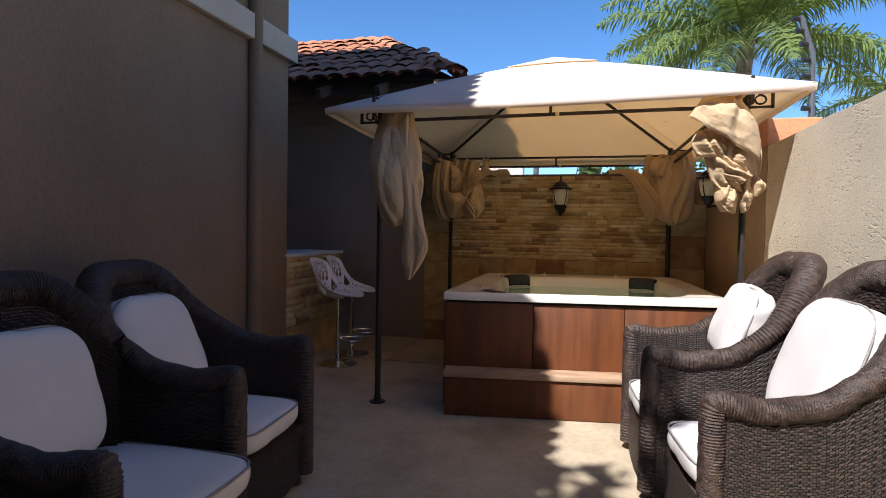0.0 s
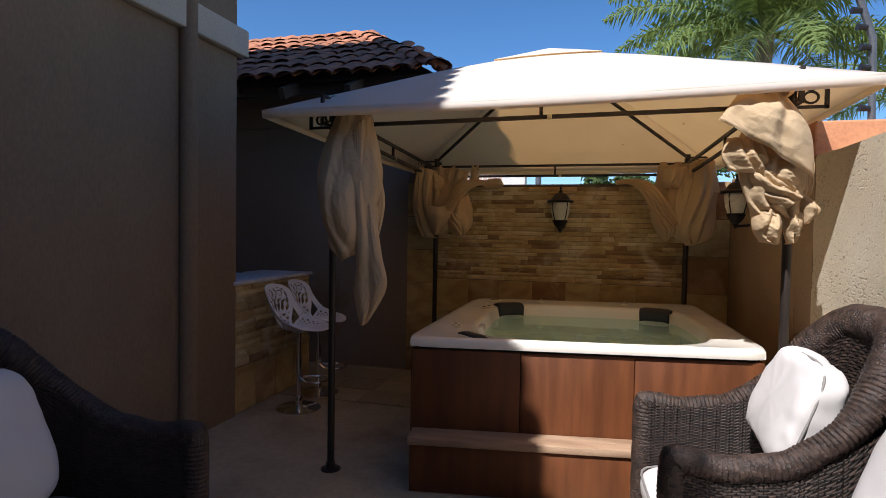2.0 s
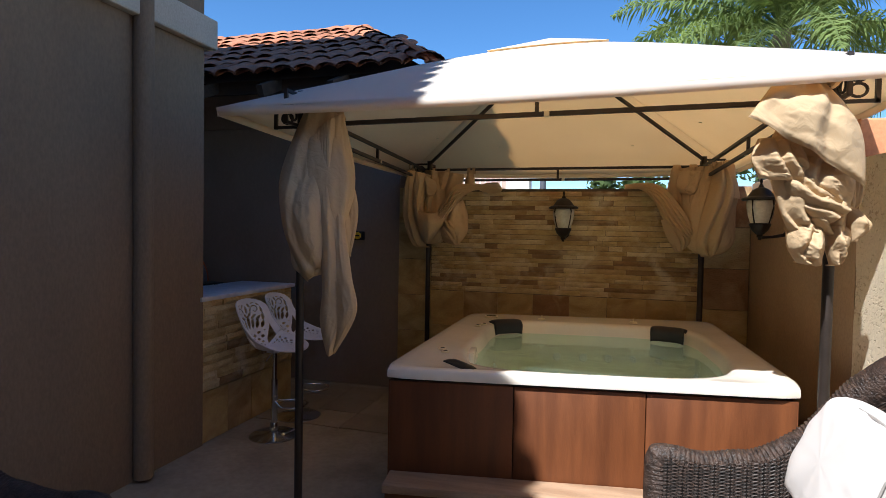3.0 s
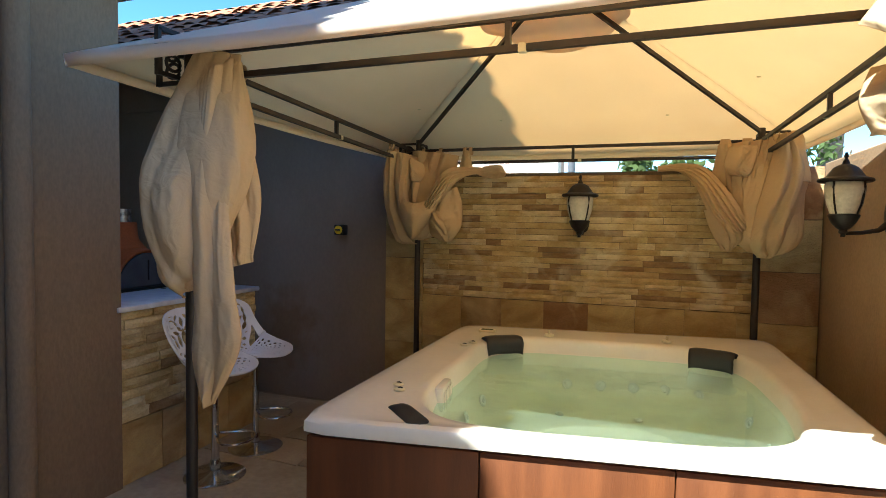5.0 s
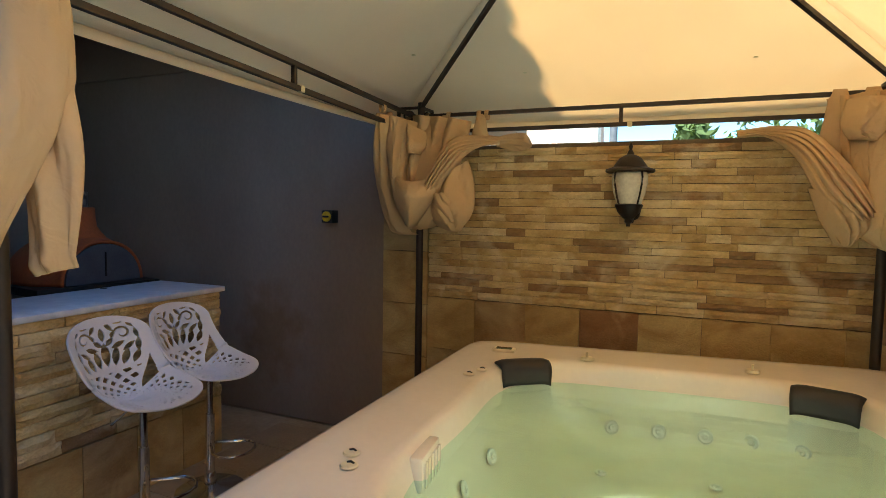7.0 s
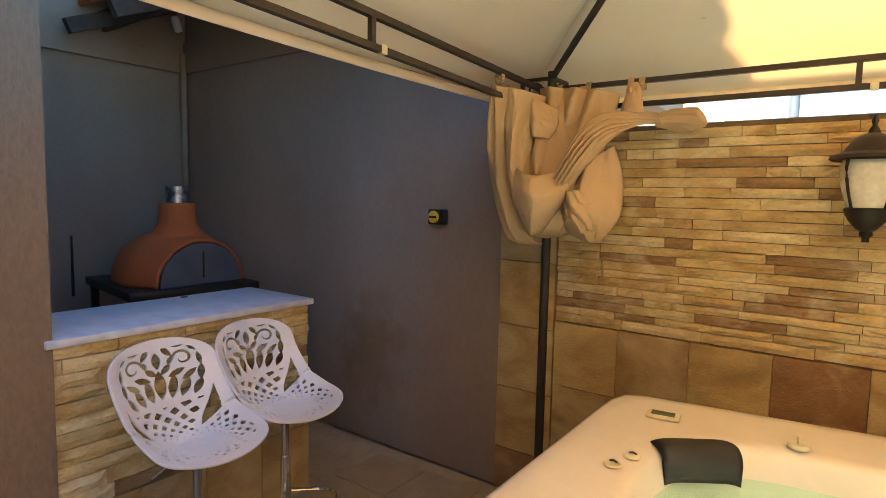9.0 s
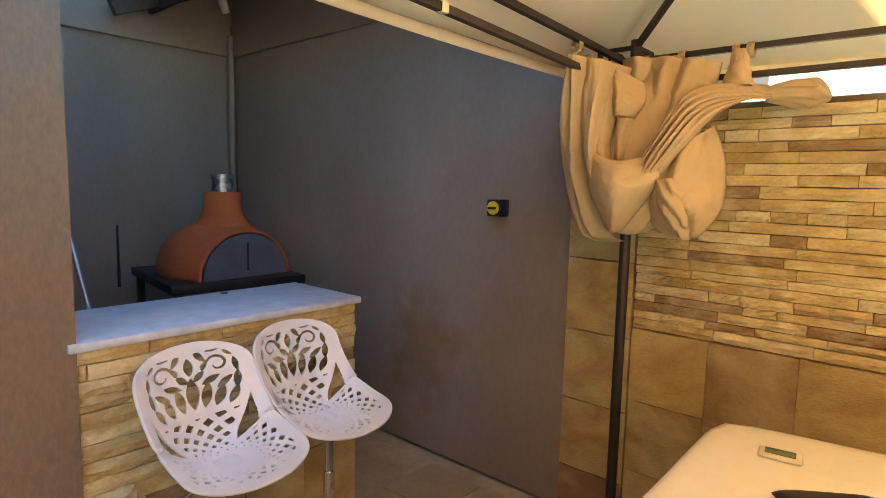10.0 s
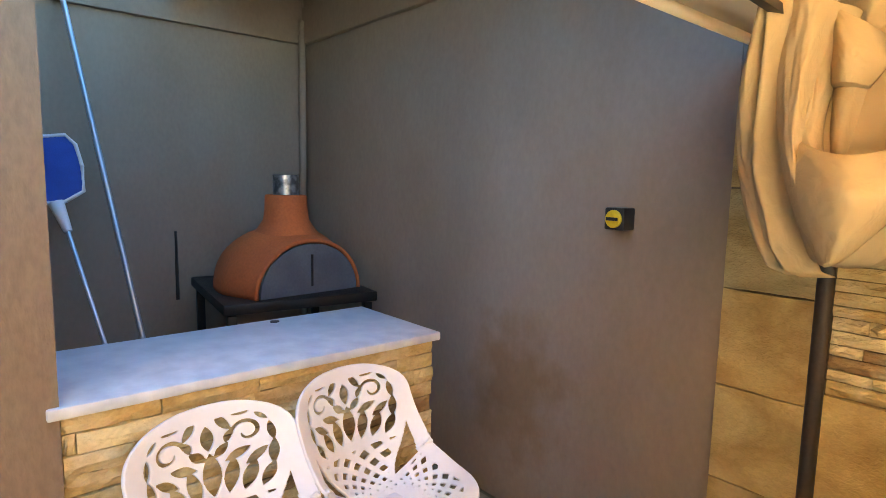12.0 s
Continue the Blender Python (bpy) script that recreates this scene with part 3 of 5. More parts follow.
def side_panel(a0, b0, a1, b1, z0=0.02, z1=0.84):
    p, q = tub_at(a0, b0, 0), tub_at(a1, b1, 0)
    d = (q - p).normalized()
    nrm = d.cross(Vector((0, 0, 1)))
    b = bmesh.new()
    box(b, (0, -0.012, z0), ((q - p).length, 0.012, z1), 0.004)
    b.transform(Matrix.Translation(p) @ Matrix(((d.x, -nrm.x, 0, 0), (d.y, -nrm.y, 0, 0), (0, 0, 1, 0), (0, 0, 0, 1))))
    return b


E0, E1 = 0.018, 0.982
for a0, a1 in ((E0, 0.329), (0.331, 0.644), (0.646, E1)):
    part("side_panel", side_panel(a0, E0, a1, E0), M_PANEL, tub, "reddish brown wood-look panel")
    part("side_panel", side_panel(a1, E1, a0, E1), M_PANEL, tub)
for b0, b1 in ((E0, 0.496), (0.498, E1)):
    part("side_panel", side_panel(E0, b1, E0, b0), M_PANEL, tub)
    part("side_panel", side_panel(E1, b0, E1, b1), M_PANEL, tub)


def step_box(a0, a1, out0, out1, z0, z1, bevel):
    """A box before the tub's front, between the distances out0 and out1 from it."""
    p, q = tub_at(a0, 0.012, 0), tub_at(a1, 0.012, 0)
    d = (q - p).normalized()
    back = Vector((-d.y, d.x, 0))
    b = new_box((0, -out1, z0), ((q - p).length, -out0, z1), bevel)
    b.transform(Matrix.Translation(p) @ Matrix(((d.x, back.x, 0, 0), (d.y, back.y, 0, 0), (0, 0, 1, 0), (0, 0, 0, 1))))
    return b


step = thing("tub_step", "low brown wooden step in front of the hot tub", "step")
part("riser", step_box(0.028, 0.975, 0.004, 0.185, 0.0, 0.285, 0.004), M_PANEL, step, "orange brown front board")
part("tread", step_box(0.022, 0.980, 0.004, 0.205, 0.29, 0.335, 0.008), M_TREAD, step, "sun-bleached wooden tread")


def headrest(x, y, turn, z=0.917):
    """A soft pad that lies on the rim and bends down into the tub."""
    p = Vector((x, y, z))
    t = bmesh.new()

    def outer(u, v):
        x = (u - 0.5) * 0.27 * (1 - 0.10 * v)
        k = v * 0.20
        y, z = (-k, 0.026) if k < 0.06 else (-0.06 - 0.055 * math.sin(min(1.0, (k - 0.06) / 0.09) * 1.45), 0.026 - 0.055 * (1 - math.cos(min(1.0, (k - 0.06) / 0.09) * 1.45)) - max(0, k - 0.15))
        e = 0.012 * (abs(2 * u - 1) ** 6 + abs(2 * v - 1) ** 6)
        return Vector((x, y, z - e))
    surface(t, outer, 14, 14)
    ob = part("headrest", t, M_FOAM, tub, "dark grey foam headrest")
    s = ob.modifiers.new("thickness", "SOLIDIFY")
    s.thickness, s.offset = 0.028, -1
    ob.matrix_basis = pose(p.x, p.y, p.z, 0, 0, turn)


headrest(-0.40, 6.64, 35)
headrest(0.93, 6.745, -16)
headrest(-0.392, 4.945, 135, 0.9035)


def on_rim(name, mat, x, y, r, h, label):
    t = bmesh.new()
    lathe(t, [(r * 0.8, 0.0), (r, 0.003), (r, h * 0.5), (r * 0.85, h)], 18)
    ob = part(name, t, mat, tub, label)
    ob.matrix_basis = pose(x, y, 0.9165)
    return ob


for x, y in ((-0.10, 6.83), (0.66, 6.95)):
    v = on_rim("air_valve", M_CREAM, x, y, 0.034, 0.016, "cream air valve knob")
    part("pin", bar([(0, 0, 0.014), (0, 0, 0.042)], 0.006), M_CREAM, v)
for x, y in ((-0.566, 5.34), (-0.525, 5.262), (-0.55, 6.31), (-0.52, 6.405)):
    v = on_rim("diverter_cap", M_CREAM, x, y, 0.028, 0.008, "round cream diverter cap")
    part("grip", bar([(-0.012, 0.008, 0.009), (0, 0.013, 0.011), (0.012, 0.008, 0.009)], 0.0035, 6), M_BLACKPL, v)
bm = new_box((-0.06, -0.035, 0), (0.06, 0.035, 0.014), 0.006)
panel = part("control_panel", bm, M_CREAM, tub, "cream control panel with a green display")
p = Vector((-0.54, 6.82, 0.9165))
panel.matrix_basis = pose(p.x, p.y, p.z, 0, 0, 8)
part("display", new_box((-0.042, -0.022, 0.0145), (0.042, 0.022, 0.017), 0.002), M_LCD, panel)


def jet(a, b, z, turn, tilt, r=0.034):
    t = bmesh.new()
    lathe(t, [(r, 0.0), (r, 0.006), (r * 0.82, 0.010), (r * 0.6, 0.006), (r * 0.42, 0.006), (r * 0.36, 0.014), (r * 0.15, 0.014), (r * 0.1, 0.008)], 18)
    ob = part("jet", t, M_PLASTIC, tub, "round water jet")
    p = tub_at(a, b, z)
    ob.matrix_basis = pose(p.x, p.y, p.z, tilt, 0, turn)


for k in range(11):
    t = radians((18, 52, 66, 80, 96, 112, 160, 182, 204, 332, 350)[k])
    c, d = math.cos(t), math.sin(t)
    r = 0.905 * (abs(c) ** 3.6 + abs(d) ** 3.6) ** (-1 / 3.6)
    jet(OA + HA * r * c, OB + HB * r * d, 0.64, math.degrees(t) - 90 + 8, 74)
for a, b in ((0.25, 0.30), (0.31, 0.27), (0.42, 0.205), (0.62, 0.205), (0.74, 0.27), (0.38, 0.69), (0.60, 0.69)):
    jet(a, b, 0.512, 0, 0, 0.026)
bm = bmesh.new()
lathe(bm, [(0.09, 0), (0.09, 0.02), (0.075, 0.03), (0.05, 0.03)], 24)
ob = part("suction_cover", bm, M_ACRYLIC, tub, "round suction cover")
p = tub_at(0.325, 0.45, 0.33)
ob.matrix_basis = pose(p.x, p.y, p.z, 0, 80, 8)
bm = new_box((-0.10, -0.02, -0.10), (0.10, 0.03, 0.02), 0.012)
for k in range(5):
    box(bm, (-0.085 + k * 0.036, -0.028, -0.085), (-0.062 + k * 0.036, -0.02, 0.0), 0.003)
ob = part("filter_grille", bm, M_ACRYLIC, tub, "slatted filter grille at the water line")
p = tub_at(0.160, 0.335, 0.865)
ob.matrix_basis = pose(p.x, p.y, p.z, 0, 0, 98)

# ---- the gazebo ----
POSTS = {"fl": Vector((-1.255, 4.755, 0)), "fr": Vector((1.405, 4.80, 0)), "bl": Vector((-1.288, 7.30, 0)), "br": Vector((1.225, 7.30, 0))}
LOW_Z, HIGH_Z, APEX = 2.168, 2.272, Vector((0.0, 6.07, 3.01))
RISE = {"fl": Vector((0, 0, 0.09)), "fr": Vector((0, 0, 0.122)), "bl": Vector((0, 0, 0)), "br": Vector((0, 0, 0))}
gazebo = thing("gazebo", "square canvas gazebo on dark brown steel posts with a pale canopy", "gazebo")
for key, p in POSTS.items():
    part("post", bar([p, p + Vector((0, 0, 2.36)) + RISE[key]], 0.0235, 14), M_STEEL, gazebo)
    bm = bmesh.new()
    lathe(bm, [(0.065, 0), (0.065, 0.008), (0.03, 0.012), (0.03, 0.05)], 20, p)
    part("foot", bm, M_STEEL, gazebo)
for a, b in (("fl", "fr"), ("bl", "br"), ("fl", "bl"), ("fr", "br")):
    aside = Vector((-0.045, 0, 0)) if (a, b) == ("fl", "bl") else Vector((0, 0, 0))
    pa, pb = POSTS[a] + aside, POSTS[b] + aside
    for z, w in ((LOW_Z, 0.0115), (HIGH_Z, 0.0115)):
        up = Vector((0, 0, z))
        part("beam", beam(bmesh.new(), pa + up + RISE[a], pb + up + RISE[b], w, w), M_STEEL, gazebo, "", False)
    mid = (pa + pb + RISE[a] + RISE[b]) / 2
    part("strut", beam(bmesh.new(), mid + Vector((0, 0, LOW_Z)), mid + Vector((0, 0, HIGH_Z)), 0.010, 0.010), M_STEEL, gazebo, "", False)
    clip = new_box((-0.014, -0.014, -0.016), (0.014, 0.014, 0.016), 0.004)
    c = part("clip", clip, M_CREAM, gazebo, "cream plastic joint clip")
    c.location = mid + Vector((0.05, 0, LOW_Z)) if a[1] != b[1] else mid + Vector((0, 0.05, LOW_Z))
for key, p in POSTS.items():
    start = p + Vector((0, 0, 2.33)) + RISE[key]
    part("hip_rafter", beam(bmesh.new(), start, start.lerp(APEX, 0.86), 0.011, 0.011), M_STEEL, gazebo, "", False)
    d = Vector((-1 if "l" in key else 1, -1 if key[0] == "f" else 1, 0))
    out = p + Vector((0, 0, 2.28)) + RISE[key]
    for k in (0, 1):
        e = Vector((d.x, 0, 0)) if k == 0 else Vector((0, d.y, 0))
        bm = bmesh.new()
        beam(bm, out + e * 0.02 + Vector((0, 0, 0.05)), out + e * 0.17 + Vector((0, 0, 0.05)), 0.010, 0.008)
        beam(bm, out + e * 0.165 + Vector((0, 0, 0.05)), out + e * 0.165 - Vector((0, 0, 0.13)), 0.010, 0.008)
        beam(bm, out + e * 0.02 - Vector((0, 0, 0.12)), out + e * 0.17 - Vector((0, 0, 0.12)), 0.008, 0.008)
        for z in (0.0, -0.07):
            ring = [out + e * (0.09 + 0.035 * math.cos(t)) + Vector((0, 0, z + 0.03 * math.sin(t))) for t in [2 * math.pi * i / 14 for i in range(15)]]
            tube(bm, ring, 0.007, 6)
        part("corner_bracket", bm, M_STEEL, gazebo, "scrolled steel corner bracket")
TIPS = [Vector((-1.61, 4.475, 2.315)), Vector((1.715, 4.42, 2.345)), Vector((1.53, 7.62, 2.275)), Vector((-1.62, 7.62, 2.275))]


def canopy_panel(a, b, lo, hi, apex, sag):
    """One sloping side between two tips, from the share lo to hi of the way up, a little hollow."""
    def fn(u, v):
        h = lo + (hi - lo) * v
        p = a.lerp(b, u).lerp(apex, h)
        hollow = sag * math.sin(math.pi * h) * (0.4 + 0.6 * math.sin(math.pi * u))
        edge = 0.02 * math.sin(math.pi * u) * (1 - h) ** 4
        return p + Vector((0, 0, -hollow - edge + 0.006 * noise.noise(p * 2.2)))
    return fn


for k in range(4):
    a, b = TIPS[k], TIPS[(k + 1) % 4]
    bm = bmesh.new()
    surface(bm, canopy_panel(a, b, 0.0, 0.80, APEX + Vector((0, 0, 0.05)), -0.03), 28, 22)
    inward = (APEX - (a + b) / 2).normalized()
    surface(bm, lambda u, v: a.lerp(b, u) + Vector((0, 0, -0.045 * v - 0.02 * math.sin(math.pi * u) * 1.0)) + Vector((inward.x, inward.y, 0)) * 0.012 * v, 28, 2)
    thick(part("canopy_panel", bm, M_CANOPY, gazebo, "pale canvas roof panel"), 0.003)
    bm = bmesh.new()
    top = APEX + Vector((0, 0, 0.07))
    surface(bm, canopy_panel(a, b, 0.76, 1.0, top, -0.03), 14, 8)
    thick(part("vent_cap", bm, M_CANOPY, gazebo, "raised canvas vent cap"), 0.003)

bm = bmesh.new()


def hub_patch(u, v):
    """A round patch sewn under the peak, following the four slopes."""
    t, r = 2 * math.pi * u, 0.02 + 0.40 * v
    x, y = -0.02 + r * math.cos(t), 6.21 + r * math.sin(t)
    return Vector((x, y, APEX.z + 0.02 - 0.44 * max(abs(x - APEX.x), abs(y - APEX.y))))


surface(bm, hub_patch, 48, 8, wrap=True)
thick(part("peak_patch", bm, M_CANOPY, gazebo, "round canvas patch under the peak"), 0.004)
for x, y, z in ((-0.55, 7.12, 2.46), (0.62, 7.14, 2.45), (1.05, 6.3, 2.48), (-1.0, 6.6, 2.47)):
    bm = bmesh.new()
    lathe(bm, [(0.009, 0.0), (0.012, -0.004), (0.007, -0.006)], 12)
    part("eyelet", bm, M_CREAM, gazebo, "small pale eyelet").location = (x, y, z)

# ---- tied-up curtains ----


def pouch(bm, centre, top, rx, ry, z0, z1, folds=7, amp=0.1, seed=0.0, lean=(0, 0), n=96, nv=52, shape=None, crumple=0.05, tilt=0.0, hem=0.0):
    """A closed bag of pleated cloth from a gathered line at the top, through a belly, to a tucked-in foot."""
    centre = Vector(centre)

    def fn(u, v):
        t = 2 * math.pi * u
        w = shape(v) if shape else (0.55 + 0.45 * math.sin(math.pi * min(1, v * 0.85 + 0.08))) * (1 - smooth_step(0.72, 1.0, v) * 0.8)
        pleat = 1 + amp * (0.5 + 0.6 * math.sin(math.pi * v)) * ((1.1 - 2.2 * abs(math.sin(0.5 * folds * t + seed + 0.5 * math.sin(4 * v)))) * 0.7 + math.sin((folds + 3) * t - seed * 2 - 1.5 * v) * 0.3)
        flat = top * (1 - smooth_step(0.0, 0.22, v))
        x, y = rx * w * pleat * math.cos(t), ry * w * pleat * math.sin(t) * (1 - flat)
        p = centre + Vector((x + lean[0] * v, y + lean[1] * v, z0 + (z1 - z0) * v))
        k = Vector((2.2 * math.cos(t) + seed, 2.2 * math.sin(t) - 1.5 * v, v * 2.0 + seed))
        ridge = (1 - abs(noise.noise(k)) * 2.2) * 0.6 + (1 - abs(noise.noise(k * 2.3)) * 2.2) * 0.3
        p += Vector((math.cos(t), math.sin(t), 0.3)) * crumple * ridge * smooth_step(0, 0.15, v)
        p.z += tilt * math.cos(t) * v + hem * v ** 3 * (math.sin(4 * t + seed) + 0.6 * math.sin(7 * t - seed))
        return p
    return surface(bm, fn, n, nv, wrap=True)


def tab(curtain, p, along):
    """A loop of tape over the beam."""
    p, along = Vector(p), Vector(along)
    side = along.cross(Vector((0, 0, 1)))
    bm = bmesh.new()
    pts = [p + side * 0.018 * math.cos(t) + Vector((0, 0, 0.03 * math.sin(t))) for t in [2 * math.pi * i / 12 for i in range(13)]]
    for q, r in zip(pts, pts[1:]):
        bm.faces.new([bm.verts.new(w) for w in (q - along * 0.014, q + along * 0.014, r + along * 0.014, r - along * 0.014)])
    thick(part("tab", bm, M_CURTAIN, curtain), 0.003)


def strand(bm, pts, radii, folds=6, amp=0.3, n=30, steps=40, seed=0.0):
    """A twisted gather of cloth along a bent line."""
    pts = [Vector(p) for p in pts]

    def at(s):
        k = min(len(pts) - 2, int(s * (len(pts) - 1)))
        f = s * (len(pts) - 1) - k
        p0, p1, p2, p3 = pts[max(0, k - 1)], pts[k], pts[k + 1], pts[min(len(pts) - 1, k + 2)]
        return 0.5 * ((2 * p1) + (p2 - p0) * f + (2 * p0 - 5 * p1 + 4 * p2 - p3) * f * f + (3 * p1 - p0 - 3 * p2 + p3) * f ** 3), radii[k] + (radii[k + 1] - radii[k]) * f

    def fn(u, v):
        p, r = at(min(0.9999, v))
        q, _ = at(min(0.9999, v + 0.01))
        o, _ = at(max(0.0, v - 0.01))
        d = (q - o).normalized()
        s = d.cross(Vector((0.3, 0.9, 0.2))).normalized()
        w = d.cross(s)
        t = 2 * math.pi * u
        rr = r * (1 + amp * math.sin(folds * t + 4 * v + seed) + 0.5 * amp * math.sin((2 * folds + 1) * t - 3 * v))
        return p + (s * math.cos(t) + w * math.sin(t) * 0.75) * rr
    return surface(bm, fn, n, steps, wrap=True)


def along(pts, s):
    """A smooth line through a few points, at the share s."""
    pts = [Vector(p) for p in pts]
    q = min(0.99999, max(0.0, s)) * (len(pts) - 1)
    k = int(q)
    f = q - k
    p0, p1, p2, p3 = pts[max(0, k - 1)], pts[k], pts[k + 1], pts[min(len(pts) - 1, k + 2)]
    return 0.5 * ((2 * p1) + (p2 - p0) * f + (2 * p0 - 5 * p1 + 4 * p2 - p3) * f * f + (3 * p1 - p0 - 3 * p2 + p3) * f ** 3)


def drape(curtain, name, left, right, bulge, folds, amp, seed, out=(0.1, -1, 0), dip=0.0, drift=0.6, nu=96, nv=72, tuck=0.05):
    """A stretch of cloth between two hanging edges, bellied towards out, with sharp creases that wander along it."""
    n0 = Vector(out).normalized()

    def fn(u, v):
        p = along(left, v).lerp(along(right, v), u)
        w = u * folds + drift * v * math.sin(2.3 * v + seed) + 0.35 * noise.noise(Vector((u * 2.5, v * 2.0, seed)))
        f = w - math.floor(w)
        g = 0.5 * f / 0.6 if f < 0.6 else 0.5 + 0.5 * (f - 0.6) / 0.4
        ridge = (0.5 - 0.5 * math.cos(2 * math.pi * g)) ** 0.85
        edge = math.sin(math.pi * u) ** 0.45
        k = Vector((u * 3.1 + seed, v * 4.3, 1.7 * seed))
        crumple = 0.55 * (0.35 - math.sqrt(noise.noise(k) ** 2 + 0.002)) + 0.3 * (0.35 - math.sqrt(noise.noise(k * 2.2) ** 2 + 0.004))
        d = bulge * math.sin(math.pi * u) ** 0.8 * (0.35 + 0.65 * math.sin(math.pi * min(1.0, 0.12 + 0.88 * v))) + amp * (ridge - 0.4) * edge + amp * crumple * edge
        d -= tuck * (1 - edge) + tuck * smooth_step(0.93, 1.0, v)
        p = p + n0 * d
        p.z -= dip * math.sin(math.pi * u) * (1 - v) ** 1.5
        return p
    bm = surface(bmesh.new(), fn, nu, nv)
    return thick(part(name, bm, M_CURTAIN, curtain), 0.004)


# front left: a big tied bag with a loose tail
cur = thing("curtain", "beige canvas curtain tied up in a bag with loose tail", "curtain", Matrix(), "gazebo curtains")
bm = bmesh.new()
pouch(bm, (-1.10, 4.73, 0), 0.70, 0.19, 0.13, 2.33, 1.42, 3, 0.09, 0.9, (0.06, -0.23),
      shape=lambda v: (0.66 + 0.42 * smooth_step(0.0, 0.45, v) - 0.52 * smooth_step(0.48, 0.95, v)) * math.sqrt(max(0.0, 1 - (max(0.0, v - 0.9) / 0.1002) ** 2)), crumple=0.014)
part("bag", bm, M_CURTAIN, cur)
drape(cur, "tail", [(-1.06, 4.58, 2.20), (-1.0, 4.47, 1.80), (-0.955, 4.45, 1.39), (-0.965, 4.45, 1.20), (-0.93, 4.46, 1.02)],
      [(-0.965, 4.66, 2.30), (-0.905, 4.56, 1.85), (-0.81, 4.48, 1.45), (-0.77, 4.46, 1.25), (-0.895, 4.47, 1.03)], 0.02, 1.2, 0.03, 0.7, (0.25, -1, 0), tuck=0.01)
drape(cur, "flap", [(-1.05, 4.68, 2.30), (-1.03, 4.67, 1.95), (-1.01, 4.67, 1.70), (-0.99, 4.67, 1.50)],
      [(-0.975, 4.72, 2.30), (-0.925, 4.72, 1.98), (-0.885, 4.72, 1.76), (-0.93, 4.72, 1.52)], 0.02, 1.7, 0.03, 2.0, (0.3, -1, 0), tuck=0.015)
drape(cur, "fold", [(-1.245, 4.73, 2.33), (-1.275, 4.57, 2.02), (-1.235, 4.47, 1.84), (-1.18, 4.45, 1.62), (-1.075, 4.46, 1.39)],
      [(-1.0, 4.66, 2.33), (-0.985, 4.53, 2.0), (-0.965, 4.43, 1.76), (-0.945, 4.41, 1.60), (-0.955, 4.46, 1.46)], 0.05, 1.5, 0.028, 1.1, (0.2, -1, 0), drift=0.6, tuck=0.05)
for x in (-1.21, -1.12, -1.0):
    tab(cur, (x, 4.757, LOW_Z + 0.10), (1, 0, 0))


def round_bag(v):
    return (0.60 + 0.45 * smooth_step(0.0, 0.5, v)) * math.sqrt(max(0.0, 1 - (max(0.0, v - 0.76) / 0.2402) ** 2))


# back left
cur = thing("curtain", "beige canvas curtain knotted up round the corner post", "curtain", Matrix(), "gazebo curtains")
bm = bmesh.new()
pouch(bm, (-1.20, 7.18, 0), 0.55, 0.185, 0.10, 2.21, 1.54, 3, 0.10, 2.3, (0.0, -0.08), shape=round_bag, crumple=0.02)
part("bag", bm, M_CURTAIN, cur)
drape(cur, "panel", [(-1.29, 7.14, 2.26), (-1.25, 7.13, 2.0), (-1.22, 7.10, 1.78)], [(-0.92, 7.22, 2.22), (-0.96, 7.17, 1.98), (-1.04, 7.10, 1.78)], 0.04, 3.2, 0.05, 0.6)
drape(cur, "side_fold", [(-1.36, 6.87, 2.23), (-1.445, 6.98, 2.0), (-1.478, 7.06, 1.84), (-1.445, 7.07, 1.655), (-1.375, 7.09, 1.507)],
      [(-1.31, 6.85, 2.22), (-1.32, 6.92, 2.0), (-1.32, 6.97, 1.80), (-1.28, 6.99, 1.62), (-1.25, 7.04, 1.51)], 0.035, 2.0, 0.035, 0.2, (-0.3, -1, 0), drift=0.2)
drape(cur, "main_fold", [(-1.325, 6.85, 2.22), (-1.33, 6.90, 1.98), (-1.30, 6.93, 1.76), (-1.235, 6.98, 1.55)],
      [(-1.20, 7.05, 2.20), (-1.235, 7.0, 2.0), (-1.235, 6.98, 1.84), (-1.16, 6.98, 1.60)], 0.03, 1.35, 0.05, 0.9, (0.25, -1, 0), drift=0.3)
drape(cur, "pocket", [(-1.325, 6.95, 1.90), (-1.285, 6.91, 1.72), (-1.215, 6.97, 1.545)], [(-1.045, 6.95, 1.86), (-1.03, 6.93, 1.75), (-1.17, 6.97, 1.57)],
      0.075, 1.0, 0.018, 2.2, (0.15, -1, 0), dip=0.05, drift=0.1)
drape(cur, "flap", [(-1.285, 7.01, 2.22), (-1.25, 6.98, 2.08), (-1.235, 6.98, 2.005)], [(-1.16, 7.08, 2.14), (-1.135, 7.02, 2.06), (-1.165, 7.0, 2.0)], 0.035, 1.2, 0.02, 1.4, drift=0.2)
drape(cur, "strip", [(-1.245, 7.03, 2.03), (-1.245, 7.02, 1.83)], [(-1.165, 7.05, 2.03), (-1.175, 7.04, 1.83)], 0.03, 1.0, 0.014, 0.3, drift=0.1, nu=30, nv=24)
drape(cur, "lobe", [(-1.06, 7.03, 1.80), (-1.105, 7.02, 1.66), (-1.06, 7.03, 1.575), (-0.965, 7.06, 1.535)],
      [(-0.905, 7.13, 1.97), (-0.85, 7.10, 1.83), (-0.848, 7.08, 1.66), (-0.93, 7.07, 1.54)], 0.06, 2.4, 0.045, 1.8, (0.1, -1, 0), drift=0.9)
